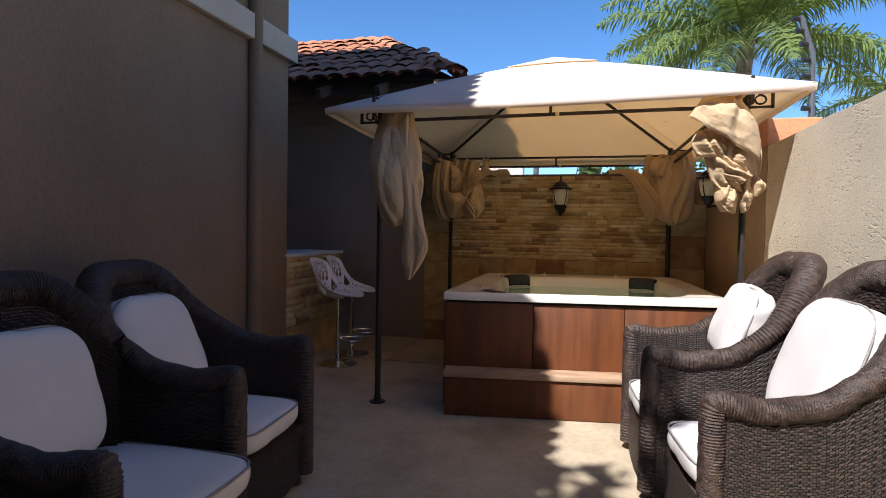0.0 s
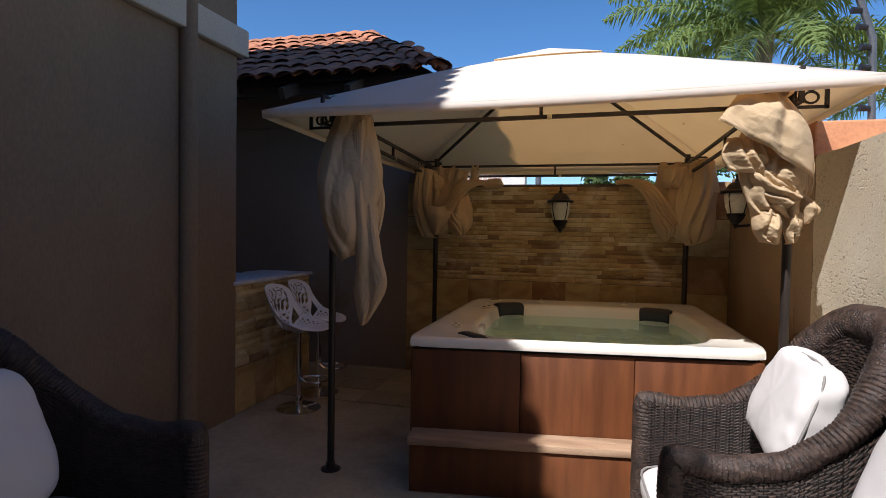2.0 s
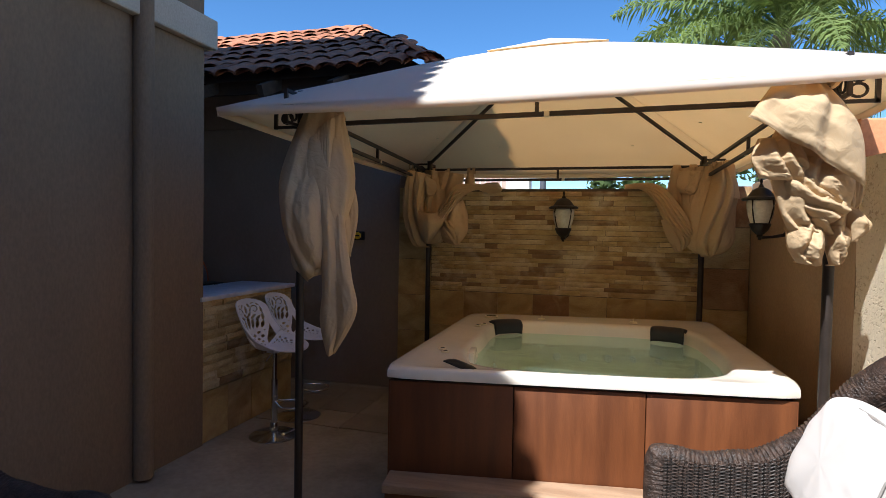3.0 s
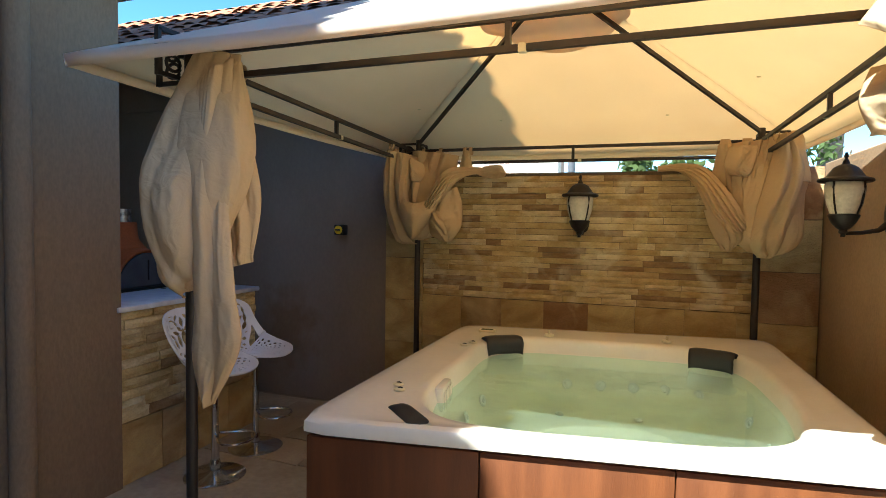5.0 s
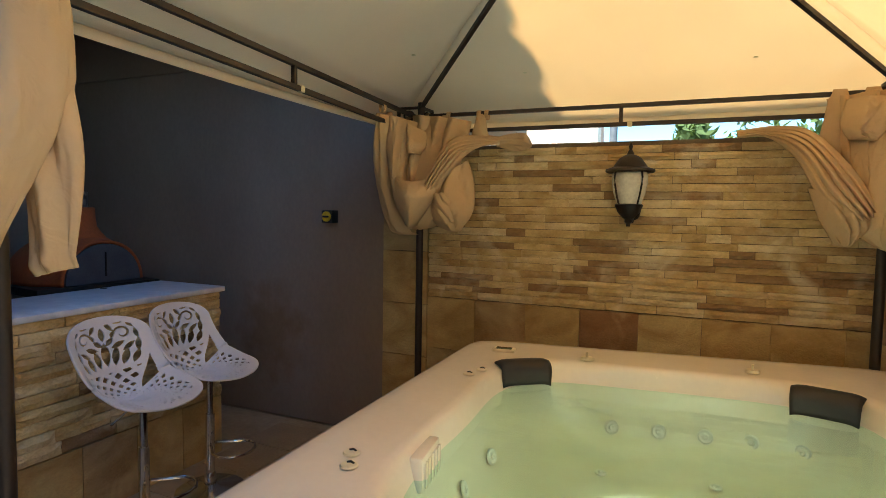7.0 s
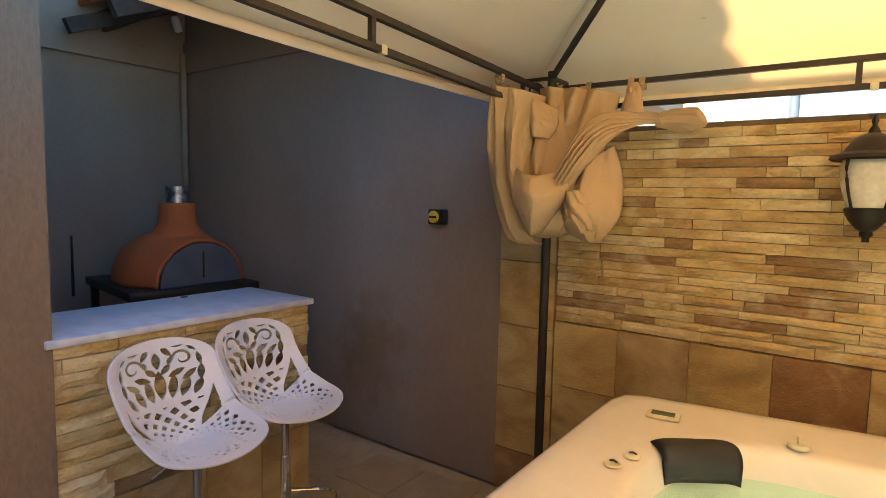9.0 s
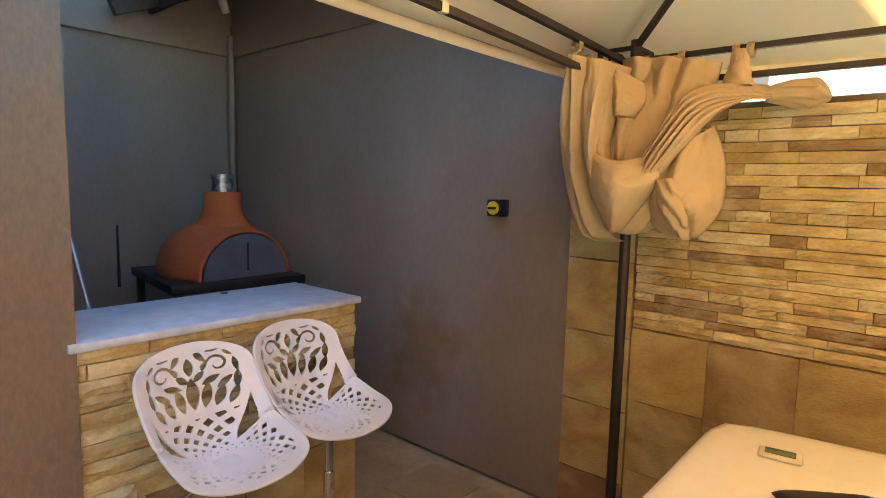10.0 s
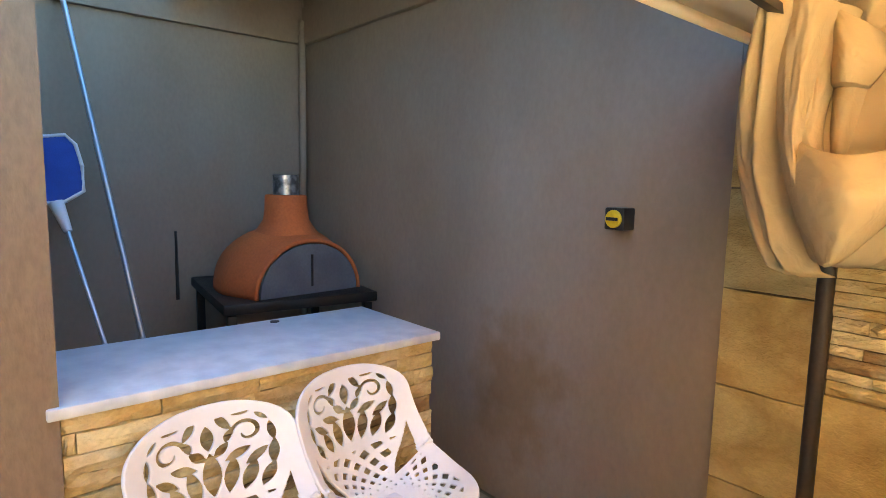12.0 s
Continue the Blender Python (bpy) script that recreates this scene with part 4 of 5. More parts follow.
drape(cur, "knot", [(-1.05, 6.97, 1.76), (-1.03, 6.95, 1.67), (-0.98, 6.99, 1.565)], [(-0.97, 6.99, 1.77), (-0.92, 6.99, 1.70), (-0.92, 7.02, 1.60)], 0.035, 2.2, 0.030, 3.1, drift=1.3, nu=40, nv=32)
drape(cur, "gather", [(-1.115, 6.96, 1.82), (-1.02, 6.97, 1.99), (-0.95, 7.04, 2.085), (-0.84, 7.22, 2.115), (-0.76, 7.37, 2.118)],
      [(-1.075, 6.96, 1.72), (-0.975, 6.97, 1.85), (-0.88, 7.04, 1.985), (-0.81, 7.22, 2.06), (-0.75, 7.37, 2.075)], 0.05, 5.5, 0.034, 0.5, (0.0, -0.9, -0.3), drift=0.9, nu=130, nv=80)
bm = bmesh.new()
strand(bm, [(-0.78, 7.35, 2.095), (-0.71, 7.41, 2.105), (-0.64, 7.44, 2.10), (-0.585, 7.45, 2.08)], [0.026, 0.045, 0.05, 0.008], 4, 0.16, n=48)
part("end", bm, M_CURTAIN, cur)
for x, y, z in ((-1.37, 7.04, 2.05), (-1.24, 7.2, 2.02), (-1.09, 7.25, 2.02), (-0.86, 7.27, 2.12)):
    bm = bmesh.new()
    pouch(bm, (x, y - 0.02, 0), 0.6, 0.045, 0.025, 2.26, z, 3, 0.12, x * 5, n=28, nv=12, shape=lambda v: 0.38 + 0.72 * v, crumple=0.012)
    part("heading", bm, M_CURTAIN, cur)
for x, y, al in ((-1.333, 6.87, (0, 1, 0)), (-1.24, 7.30, (1, 0, 0)), (-1.09, 7.30, (1, 0, 0)), (-0.885, 7.30, (1, 0, 0)), (-0.835, 7.30, (1, 0, 0))):
    tab(cur, (x, y, HIGH_Z - 0.012), al)
# back right
cur = thing("curtain", "beige canvas curtain gathered and slung at the corner post", "curtain", Matrix(), "gazebo curtains")
bm = bmesh.new()
pouch(bm, (1.27, 7.14, 0), 0.55, 0.185, 0.11, 2.22, 1.50, 3, 0.10, 1.3, (-0.02, -0.08), shape=round_bag, crumple=0.02)
part("bag", bm, M_CURTAIN, cur)
drape(cur, "panel", [(0.96, 7.25, 2.25), (1.01, 7.16, 2.0), (1.08, 7.08, 1.70)], [(1.31, 7.10, 2.26), (1.25, 7.06, 2.0), (1.18, 7.02, 1.70)], 0.03, 4.2, 0.055, 0.3)
drape(cur, "flap", [(1.02, 7.13, 2.22), (0.995, 7.10, 2.10), (1.03, 7.08, 2.03)], [(1.20, 7.09, 2.22), (1.155, 7.05, 2.06), (1.12, 7.04, 2.01)], 0.035, 1.6, 0.03, 1.2, drift=0.3)
drape(cur, "lobe", [(0.875, 7.07, 1.80), (0.92, 7.04, 1.66), (0.99, 7.04, 1.53)], [(1.10, 7.0, 1.72), (1.10, 6.99, 1.61), (1.03, 7.02, 1.525)], 0.05, 2.6, 0.04, 2.4, drift=0.8)
drape(cur, "side_fold", [(1.28, 6.97, 2.27), (1.215, 6.95, 2.0), (1.16, 6.95, 1.76), (1.13, 6.97, 1.585), (1.20, 7.0, 1.49)],
      [(1.33, 6.95, 2.27), (1.45, 6.96, 2.06), (1.43, 6.98, 1.86), (1.38, 7.0, 1.64), (1.28, 7.02, 1.49)], 0.06, 1.9, 0.05, 0.8, (0.05, -1, 0), drift=0.4)
drape(cur, "gather", [(0.57, 7.44, 2.118), (0.76, 7.38, 2.13), (0.89, 7.18, 2.07), (1.03, 7.02, 1.88), (1.13, 6.97, 1.69)],
      [(0.57, 7.44, 2.085), (0.71, 7.38, 2.075), (0.82, 7.18, 1.95), (0.91, 7.02, 1.75), (1.06, 6.97, 1.62)], 0.05, 5.5, 0.034, 1.5, (0.0, -0.9, -0.25), drift=0.8, nu=130, nv=80)
for x, y in ((1.0, 7.27), (1.13, 7.26), (1.27, 7.12), (1.36, 6.98)):
    bm = bmesh.new()
    pouch(bm, (x, y - 0.03, 0), 0.6, 0.075, 0.04, 2.285, 1.97, 3, 0.12, x * 5, n=28, nv=12, shape=lambda v: 0.38 + 0.72 * v, crumple=0.012)
    part("heading", bm, M_CURTAIN, cur)
for x, y, al in ((1.0, 7.30, (1, 0, 0)), (1.13, 7.30, (1, 0, 0)), (1.25, 7.12, (0, 1, 0)), (1.26, 6.98, (0, 1, 0))):
    tab(cur, (x, y, HIGH_Z - 0.012), al)
# front right: bunched in ruffles round the post
cur = thing("curtain", "bunched beige canvas curtain in ruffles, bleached by sunlight", "curtain", Matrix(), "gazebo curtains")


def cape(bm, neck, foot, r0, r1, z_hem, folds, amp, seed, squash=0.8, n=120, nv=34):
    """Cloth falling from a gathered neck into a flaring hem with a few large rounded folds."""
    neck, foot = Vector(neck), Vector(foot)

    def fn(u, v):
        t = 2 * math.pi * u
        c = neck.lerp(foot, v)
        flare = r0 + (r1 - r0) * (0.35 * v + 0.65 * math.sin(math.pi / 2 * v) ** 1.4)
        wave = math.sin(folds * t + seed + 0.5 * math.sin(2 * t)) + 0.35 * math.sin((folds + 2) * t - seed)
        r = flare * (1 + amp * v * wave)
        z = neck.z + (z_hem(math.cos(t), math.sin(t)) - neck.z) * v + 0.022 * v * v * wave
        k = Vector((2.4 * math.cos(t) + seed, 2.4 * math.sin(t) + 0.8 * v, 1.6 * v))
        q = v * (0.016 * noise.noise(k) + 0.020 * (0.45 - abs(noise.noise(k * 1.9))) + 0.008 * (0.45 - abs(noise.noise(k * 4.1))))
        return Vector((c.x + (r + q) * math.cos(t), c.y + (r + q) * math.sin(t) * squash, z))
    return surface(bm, fn, n, nv, wrap=True)


for name, neck, foot, r0, r1, hem, folds, amp, seed, squash in (
        ("frill", (1.25, 4.62, 2.40), (1.23, 4.58, 2.31), 0.07, 0.11, lambda c, d: 2.315, 4, 0.16, 0.4, 0.7),
        ("inner_cape", (1.25, 4.66, 2.30), (1.26, 4.66, 1.95), 0.05, 0.15, lambda c, d: 1.92 - 0.06 * c, 5, 0.12, 0.8, 0.6),
        ("inner_cape", (1.30, 4.70, 2.20), (1.32, 4.70, 1.66), 0.05, 0.11, lambda c, d: 1.66 - 0.03 * c, 4, 0.12, 4.0, 0.7)):
    bm = bmesh.new()
    cape(bm, neck, foot, r0, r1, hem, folds, amp, seed, squash)
    thick(part(name, bm, M_CURTAIN, cur), 0.004)
drape(cur, "flap", [(1.13, 4.60, 2.36), (1.06, 4.50, 2.27), (0.99, 4.46, 2.17)], [(1.30, 4.62, 2.34), (1.415, 4.53, 2.12), (1.43, 4.50, 1.88)], 0.06, 2.3, 0.032, 0.4, (0, -1, 0.1), drift=0.8, tuck=0.01)
drape(cur, "flap", [(1.29, 4.64, 2.32), (1.39, 4.62, 2.08), (1.43, 4.63, 1.80)], [(1.36, 4.74, 2.30), (1.475, 4.72, 2.08), (1.485, 4.72, 1.80)], 0.03, 1.4, 0.03, 1.9, (0.3, -1, 0), tuck=0.02)
drape(cur, "ruffle", [(1.06, 4.60, 2.10), (1.03, 4.57, 2.01), (1.065, 4.58, 1.93)], [(1.22, 4.58, 2.06), (1.25, 4.55, 1.97), (1.27, 4.57, 1.89)], 0.04, 2.6, 0.032, 2.7, (0, -1, 0.1), drift=0.6, tuck=0.02)
drape(cur, "ruffle", [(1.22, 4.58, 2.02), (1.20, 4.56, 1.93), (1.24, 4.58, 1.86)], [(1.43, 4.60, 1.95), (1.42, 4.58, 1.86), (1.40, 4.60, 1.80)], 0.04, 2.2, 0.03, 1.3, (0, -1, 0.1), drift=0.9, tuck=0.02)
drape(cur, "crumple", [(1.11, 4.62, 2.0), (1.13, 4.59, 1.88), (1.165, 4.59, 1.77), (1.21, 4.62, 1.69)], [(1.43, 4.65, 1.98), (1.455, 4.63, 1.86), (1.445, 4.63, 1.76), (1.42, 4.65, 1.67)],
      0.04, 3.6, 0.05, 0.9, (0, -1, 0), drift=1.6, nu=120, nv=90)
drape(cur, "crumple", [(1.15, 4.58, 1.90), (1.22, 4.55, 1.80), (1.32, 4.55, 1.72)], [(1.25, 4.58, 1.95), (1.33, 4.55, 1.86), (1.43, 4.57, 1.80)], 0.03, 2.2, 0.035, 2.9, (0, -1, 0), drift=1.2)
drape(cur, "lower_lobe", [(1.20, 4.64, 1.73), (1.20, 4.62, 1.63), (1.245, 4.64, 1.56)], [(1.33, 4.62, 1.73), (1.335, 4.60, 1.63), (1.325, 4.62, 1.545)], 0.05, 1.5, 0.035, 0.8, (0, -1, 0), drift=0.9)
drape(cur, "lower_lobe", [(1.33, 4.63, 1.74), (1.34, 4.61, 1.64), (1.37, 4.63, 1.55)], [(1.45, 4.67, 1.71), (1.435, 4.65, 1.64), (1.405, 4.65, 1.56)], 0.05, 1.4, 0.035, 2.2, (0, -1, 0), drift=0.8)
drape(cur, "loop", [(1.40, 4.62, 1.80), (1.42, 4.62, 1.73), (1.43, 4.64, 1.65)], [(1.46, 4.68, 1.79), (1.52, 4.66, 1.725), (1.46, 4.68, 1.66)], 0.04, 1.2, 0.02, 0.5, (0.2, -1, 0), drift=0.4, nu=30, nv=30)

# ---- wall lanterns ----


def wall_lantern(m, reach, label):
    """Origin at the lamp's axis and the wall bracket's height; the wall lies along +y at the distance reach."""
    lamp = thing("wall_lantern", label, "lantern", m, "wall lanterns")
    bm = bmesh.new()
    lathe(bm, [(0.006, 0.255), (0.012, 0.235), (0.007, 0.22), (0.016, 0.205), (0.02, 0.19), (0.035, 0.185), (0.06, 0.17), (0.085, 0.135), (0.095, 0.12), (0.132, 0.108), (0.136, 0.096), (0.125, 0.088), (0.09, 0.092)], 28)
    part("roof", bm, M_IRON, lamp, "dark iron dome with a finial")
    bm = bmesh.new()
    lathe(bm, [(0.09, 0.094), (0.099, 0.07), (0.097, 0.03), (0.086, -0.03), (0.068, -0.085), (0.062, -0.10)], 28)
    part("glass", bm, M_LAMPGLASS, lamp, "frosted glass body")
    for k in range(4):
        t = math.pi / 4 + k * math.pi / 2
        pts = [(r * math.cos(t), r * math.sin(t), z) for r, z in ((0.099, 0.094), (0.105, 0.06), (0.100, 0.02), (0.089, -0.03), (0.07, -0.09))]
        part("rib", bar(pts, 0.0055, 6), M_IRON, lamp)
    bm = bmesh.new()
    lathe(bm, [(0.066, -0.085), (0.078, -0.092), (0.074, -0.105), (0.06, -0.135), (0.035, -0.165), (0.02, -0.175), (0.022, -0.19), (0.012, -0.20), (0.012, -0.215)], 24)
    part("cup", bm, M_IRON, lamp)
    pts = [(0, 0.012, -0.195), (0, reach * 0.4, -0.19), (0, reach * 0.75, -0.175), (0, reach - 0.01, -0.14)]
    part("arm", bar(pts, [0.011, 0.011, 0.014, 0.022], 10), M_IRON, lamp)
    bm = bmesh.new()
    lathe(bm, [(0.10, 0.0), (0.10, 0.008), (0.085, 0.02), (0.05, 0.026)], 24)
    bm.transform(Matrix.Translation((0, reach, -0.10)) @ pose(0, 0, 0, 90) @ Matrix.Diagonal((0.5, 1, 1, 1)))
    part("wall_plate", bm, M_IRON, lamp)
    return lamp


wall_lantern(pose(0.03, 7.29, 1.805), 0.225, "dark iron wall lantern with frosted glass on the stone wall")
wall_lantern(pose(1.45, 6.27, 1.84, 0, 0, -90) @ Matrix.Scale(0.9, 4), 0.22, "dark iron wall lantern with frosted glass on the brown wall")

# ---- spotlight under the eaves ----
spotlight = thing("wall_spotlight", "small white spotlight high in the grill corner", "spotlight", pose(-4.93, 7.38, 3.17, 25, 0, 20))
bm = bmesh.new()
lathe(bm, [(0.028, 0.0), (0.034, 0.01), (0.036, 0.11), (0.030, 0.13), (0.012, 0.135)], 20, (0, 0, -0.06))
part("can", bm, M_PLASTIC, spotlight)
part("bracket", bar([(0, 0.0, 0.05), (-0.03, 0.06, 0.09), (-0.05, 0.12, 0.09)], 0.010, 8), M_BLACKPL, spotlight)

# ---- bar counter ----
counter = thing("bar_counter", "bar counter clad with sandstone ledge stones under a pale stone top", "counter", Matrix(), "", "structure")
CX = -2.515
part("core", new_box((-3.0, HOUSE_Y + 0.0, 0), (CX - 0.03, 6.78, 1.10)), M_GROUT, counter, "", False)
top = tagged(part("countertop", new_box((-3.08, 5.46, 1.102), (-2.485, 6.80, 1.136), 0.006), M_MARBLE, None, "honed pale marble bar top with a grey bloom"), "", "countertop")
bm = bmesh.new()
lathe(bm, [(0.02, 0), (0.02, 0.003), (0.006, 0.004)], 12)
spot = tagged(part("cable_cap", bm, M_BLACKPL, None, "small black cap set in the marble bar top"), "", "cap")
spot.matrix_basis = pose(-3.03, 6.33, 1.136)

# ---- bar stools ----
SEAT_LEN = 0.80


def seat_half_width(s):
    w = 0.212 - 0.012 * math.exp(-((s - 0.36) / 0.09) ** 2)
    if s < 0.15:
        w *= math.sqrt(max(0, 1 - ((0.15 - s) / 0.15) ** 2.4))
    if s > 0.66:
        w *= math.sqrt(max(0, 1 - ((s - 0.66) / 0.14) ** 2.4))
    return w


PROFILE = [(0.235, -0.015)]
for k in range(400):
    s = k / 400 * SEAT_LEN
    ang = radians(-6 + 14 * (1 - smooth_step(0, 0.1, s)) + 84 * smooth_step(0.24, 0.50, s) - 4 * smooth_step(0.5, 0.8, s))
    PROFILE.append((PROFILE[-1][0] - math.cos(ang) * SEAT_LEN / 400, PROFILE[-1][1] + math.sin(ang) * SEAT_LEN / 400))


def seat_place(w, s):
    k = min(399.999, max(0, s / SEAT_LEN * 400))
    i = int(k)
    f = k - i
    x, z = PROFILE[i][0] * (1 - f) + PROFILE[i + 1][0] * f, PROFILE[i][1] * (1 - f) + PROFILE[i + 1][1] * f
    ang = radians(-6 + 84 * smooth_step(0.24, 0.50, s))
    dish = 0.055 * (abs(w) / 0.2) ** 2.2 * (0.35 + 0.65 * smooth_step(0.05, 0.35, s)) + 0.088 * math.exp(-((s - 0.37) / 0.17) ** 2) * (abs(w) / 0.2) ** 2.0
    return Vector((x + math.sin(ang) * dish, w, z + math.cos(ang) * dish))


LEAVES = ((0.0, 0.592, 0.062, 0.018, 90), (0.047, 0.575, 0.050, 0.014, 78), (0.090, 0.560, 0.042, 0.013, 66), (0.132, 0.550, 0.036, 0.010, 60),
          (0.0, 0.700, 0.036, 0.013, 90), (0.030, 0.655, 0.026, 0.010, 40), (0.068, 0.632, 0.034, 0.010, 20), (0.112, 0.612, 0.034, 0.009, 35), (0.152, 0.612, 0.036, 0.009, 80),
          (0.042, 0.735, 0.030, 0.009, 125), (0.084, 0.752, 0.026, 0.006, 172), (0.155, 0.675, 0.030, 0.007, 95), (0.050, 0.690, 0.018, 0.008, 70), (0.136, 0.728, 0.020, 0.005, 135))


def seat_solid(w, s):
    """Positive where the openwork seat has material, about in metres from the nearest edge."""
    edge = min(seat_half_width(s) - abs(w), 0.75 * s + 0.001 if s < 0.1 else 9, 0.75 * (SEAT_LEN - s) if s > 0.7 else 9)
    rim = 0.036 - edge
    aw = abs(w)
    # the large three-cornered side openings
    hole = min(aw - (0.088 + 0.42 * max(0.0, s - 0.34)), seat_half_width(s) - 0.034 - aw, (s - 0.335) * 0.9)
    border = 0.018 - abs(hole) if hole < 0 else -hole
    best = max(rim, border if hole > -0.018 else -1)
    if hole > 0:
        return -hole
    if s > 0.505:
        # pointed leaf openings and two curled scrolls in the back
        left = 0.03
        for cw, cs, ln, wd, turn in LEAVES:
            for sw in (w, -w):
                dx, dy = sw - cw, s - cs
                c, d = math.cos(radians(turn)), math.sin(radians(turn))
                p, q = dx * c + dy * d, -dx * d + dy * c
                left = min(left, abs(q) - 1.4 * wd * (1 - (p / (1.08 * ln)) ** 2))
        q, ph = math.hypot(aw - 0.098, s - 0.690), math.atan2(s - 0.690, aw - 0.098)
        if q < 0.046:
            r = 0.013 + 0.026 * ((ph + math.pi) / (2 * math.pi))
            left = min(left, abs(q - r) - 0.0058 * min(1.0, 0.35 + (ph + math.pi) / 4))
        return max(best, left)
    # ribs that fan out and cross from the middle of the seat
    x, y = w, s - 0.225
    r, th = math.hypot(x, y * 0.92), math.atan2(x, y)
    for sign in (1, -1):
        ph = (th + sign * 1.0 * math.log(max(r, 0.02) / 0.03)) * 11 / math.pi
        d = abs(ph - round(ph)) * math.pi / 11 * max(r, 0.02) * 0.72
        best = max(best, 0.0062 + 0.0055 * smooth_step(0.10, 0.3, r) - d)
    best = max(best, 0.026 - r, 0.0045 - abs(r - 0.055), 0.004 - abs(r - 0.105), 0.010 - abs(s - 0.502 - 0.4 * aw * aw))
    if s < 0.14:
        q = math.hypot(aw - 0.085, s - 0.085)
        best = max(best, 0.008 - abs(q - 0.03), 0.014 - q, 0.020 - abs(s - 0.02 - 0.5 * aw * aw / 0.2))
    return best


def openwork(place, solid, w0, w1, s0, s1, step):
    """A sheet cut by the field: each cell of a fine grid keeps the part where the field is positive."""
    nw, ns = int((w1 - w0) / step), int((s1 - s0) / step)
    val = [[min(solid(w0 + (w1 - w0) * i / nw, s0 + (s1 - s0) * j / ns), seat_half_width(s0 + (s1 - s0) * j / ns) - abs(w0 + (w1 - w0) * i / nw)) for i in range(nw + 1)] for j in range(ns + 1)]
    verts, index, faces = [], {}, []

    def vert(key, w, s):
        if key not in index:
            index[key] = len(verts)
            verts.append(place(w, s))
        return index[key]

    for j in range(ns):
        for i in range(nw):
            cs = [(i, j), (i + 1, j), (i + 1, j + 1), (i, j + 1)]
            vals = [val[b][a] for a, b in cs]
            if max(vals) <= 0:
                continue
            poly = []
            for k in range(4):
                (a, b), (c, d) = cs[k], cs[(k + 1) % 4]
                va, vb = vals[k], vals[(k + 1) % 4]
                if va > 0:
                    poly.append(vert((a, b), w0 + (w1 - w0) * a / nw, s0 + (s1 - s0) * b / ns))
                if (va > 0) != (vb > 0):
                    f = va / (va - vb)
                    f = min(0.97, max(0.03, f))
                    lo, hi = min((a, b), (c, d)), max((a, b), (c, d))
                    poly.append(vert((lo, hi), w0 + (w1 - w0) * (a + (c - a) * f) / nw, s0 + (s1 - s0) * (b + (d - b) * f) / ns))
            if len(poly) > 2:
                faces.append(poly)
    me = bpy.data.meshes.new("seat_shell")
    me.from_pydata([tuple(v) for v in verts], [], faces)
    me.materials.append(M_PLASTIC)
    me.polygons.foreach_set("use_smooth", [True] * len(me.polygons))
    me.update()
    return me


def bar_stool(m):
    stool = thing("bar_stool", "white openwork plastic bar stool on a chrome column and round foot", "bar stool", m, "stools at the bar")
    shell = new("seat_shell", openwork(seat_place, seat_solid, -0.218, 0.218, 0.0, SEAT_LEN, 0.0036))
    shell.parent = stool
    shell.location = (0.0, 0, 0.722)
    shell.scale = (1.08, 1.18, 0.94)
    tagged(shell, "white plastic shell pierced with scrolls and fanned ribs")
    thick(shell, 0.009)
    bm = bmesh.new()
    lathe(bm, [(0.195, 0.0), (0.195, 0.006), (0.18, 0.014), (0.06, 0.026), (0.034, 0.04), (0.032, 0.10), (0.027, 0.11)], 40)
    part("foot", bm, M_CHROME, stool, "round chrome foot")
    part("lower_column", bar([(0, 0, 0.05), (0, 0, 0.46)], 0.026, 18), M_CHROME, stool)
    part("upper_column", bar([(0, 0, 0.44), (0, 0, 0.69)], 0.019, 18), M_CHROME, stool)
    part("mount", new_box((-0.05, -0.05, 0.675), (0.05, 0.05, 0.704), 0.01), M_PLASTIC, stool)
    pts = [(0.02, 0.02, 0.28)] + [(0.16 + 0.11 * math.cos(t), 0.13 * math.sin(t), 0.265) for t in [radians(130 - 26 * i) for i in range(11)]] + [(0.02, -0.02, 0.28)]
    part("footrest", bar(pts, 0.0085, 8), M_CHROME, stool)
    part("lever", bar([(0, -0.02, 0.70), (0.03, -0.12, 0.69), (0.035, -0.23, 0.655)], 0.005, 6), M_CHROME, stool)
    return stool


stool = bar_stool(pose(-2.11, 5.855, 0, 0, 0, 8))
copy_thing(stool, pose(-2.175, 6.35, 0, 0, 0, 10))

# ---- wall isolator switch ----
switch = thing("isolator_switch", "black isolator switch with a yellow rotary knob on the grey wall", "switch", pose(-2.118, WALL_Y + 0.02, 1.604))
part("housing", new_box((-0.048, -0.085, -0.048), (0.048, 0.0, 0.048), 0.008), M_BLACKPL, switch)
bm = bmesh.new()
lathe(bm, [(0.038, 0.0), (0.038, 0.008), (0.033, 0.012)], 24)
bm.transform(Matrix.Translation((0, -0.085, 0)) @ pose(0, 0, 0, 90))
knob = part("knob", bm, M_YELLOW, switch, "yellow rotary knob")
part("grip", new_box((-0.026, -0.108, -0.007), (0.026, -0.096, 0.007), 0.003), M_BLACKPL, knob)

# ---- clay oven ----
oven = thing("pizza_oven", "orange clay pizza oven with a grey door and steel flue", "oven", pose(-4.17, 6.90, 1.06, 0, 0, 4) @ Matrix.Diagonal((0.9, 0.9, 0.95, 1)))


def dome(u, v):
    """Rounded back that swells towards an arched front."""
    k = max(0.0, 1 - v ** 2.4) ** 0.5
    wave = 1 + 0.012 * noise.noise(Vector((u * 5, v * 5, 0.3)))
    wide, tall = 0.385 + 0.09 * smooth_step(0.0, 0.4, v), 0.335 + 0.085 * smooth_step(0.0, 0.35, v)
    return Vector((0.38 - 0.98 * v, -wide * k * math.cos(math.pi * u) * wave, tall * k ** 0.8 * math.sin(math.pi * u) ** 0.95 * wave))


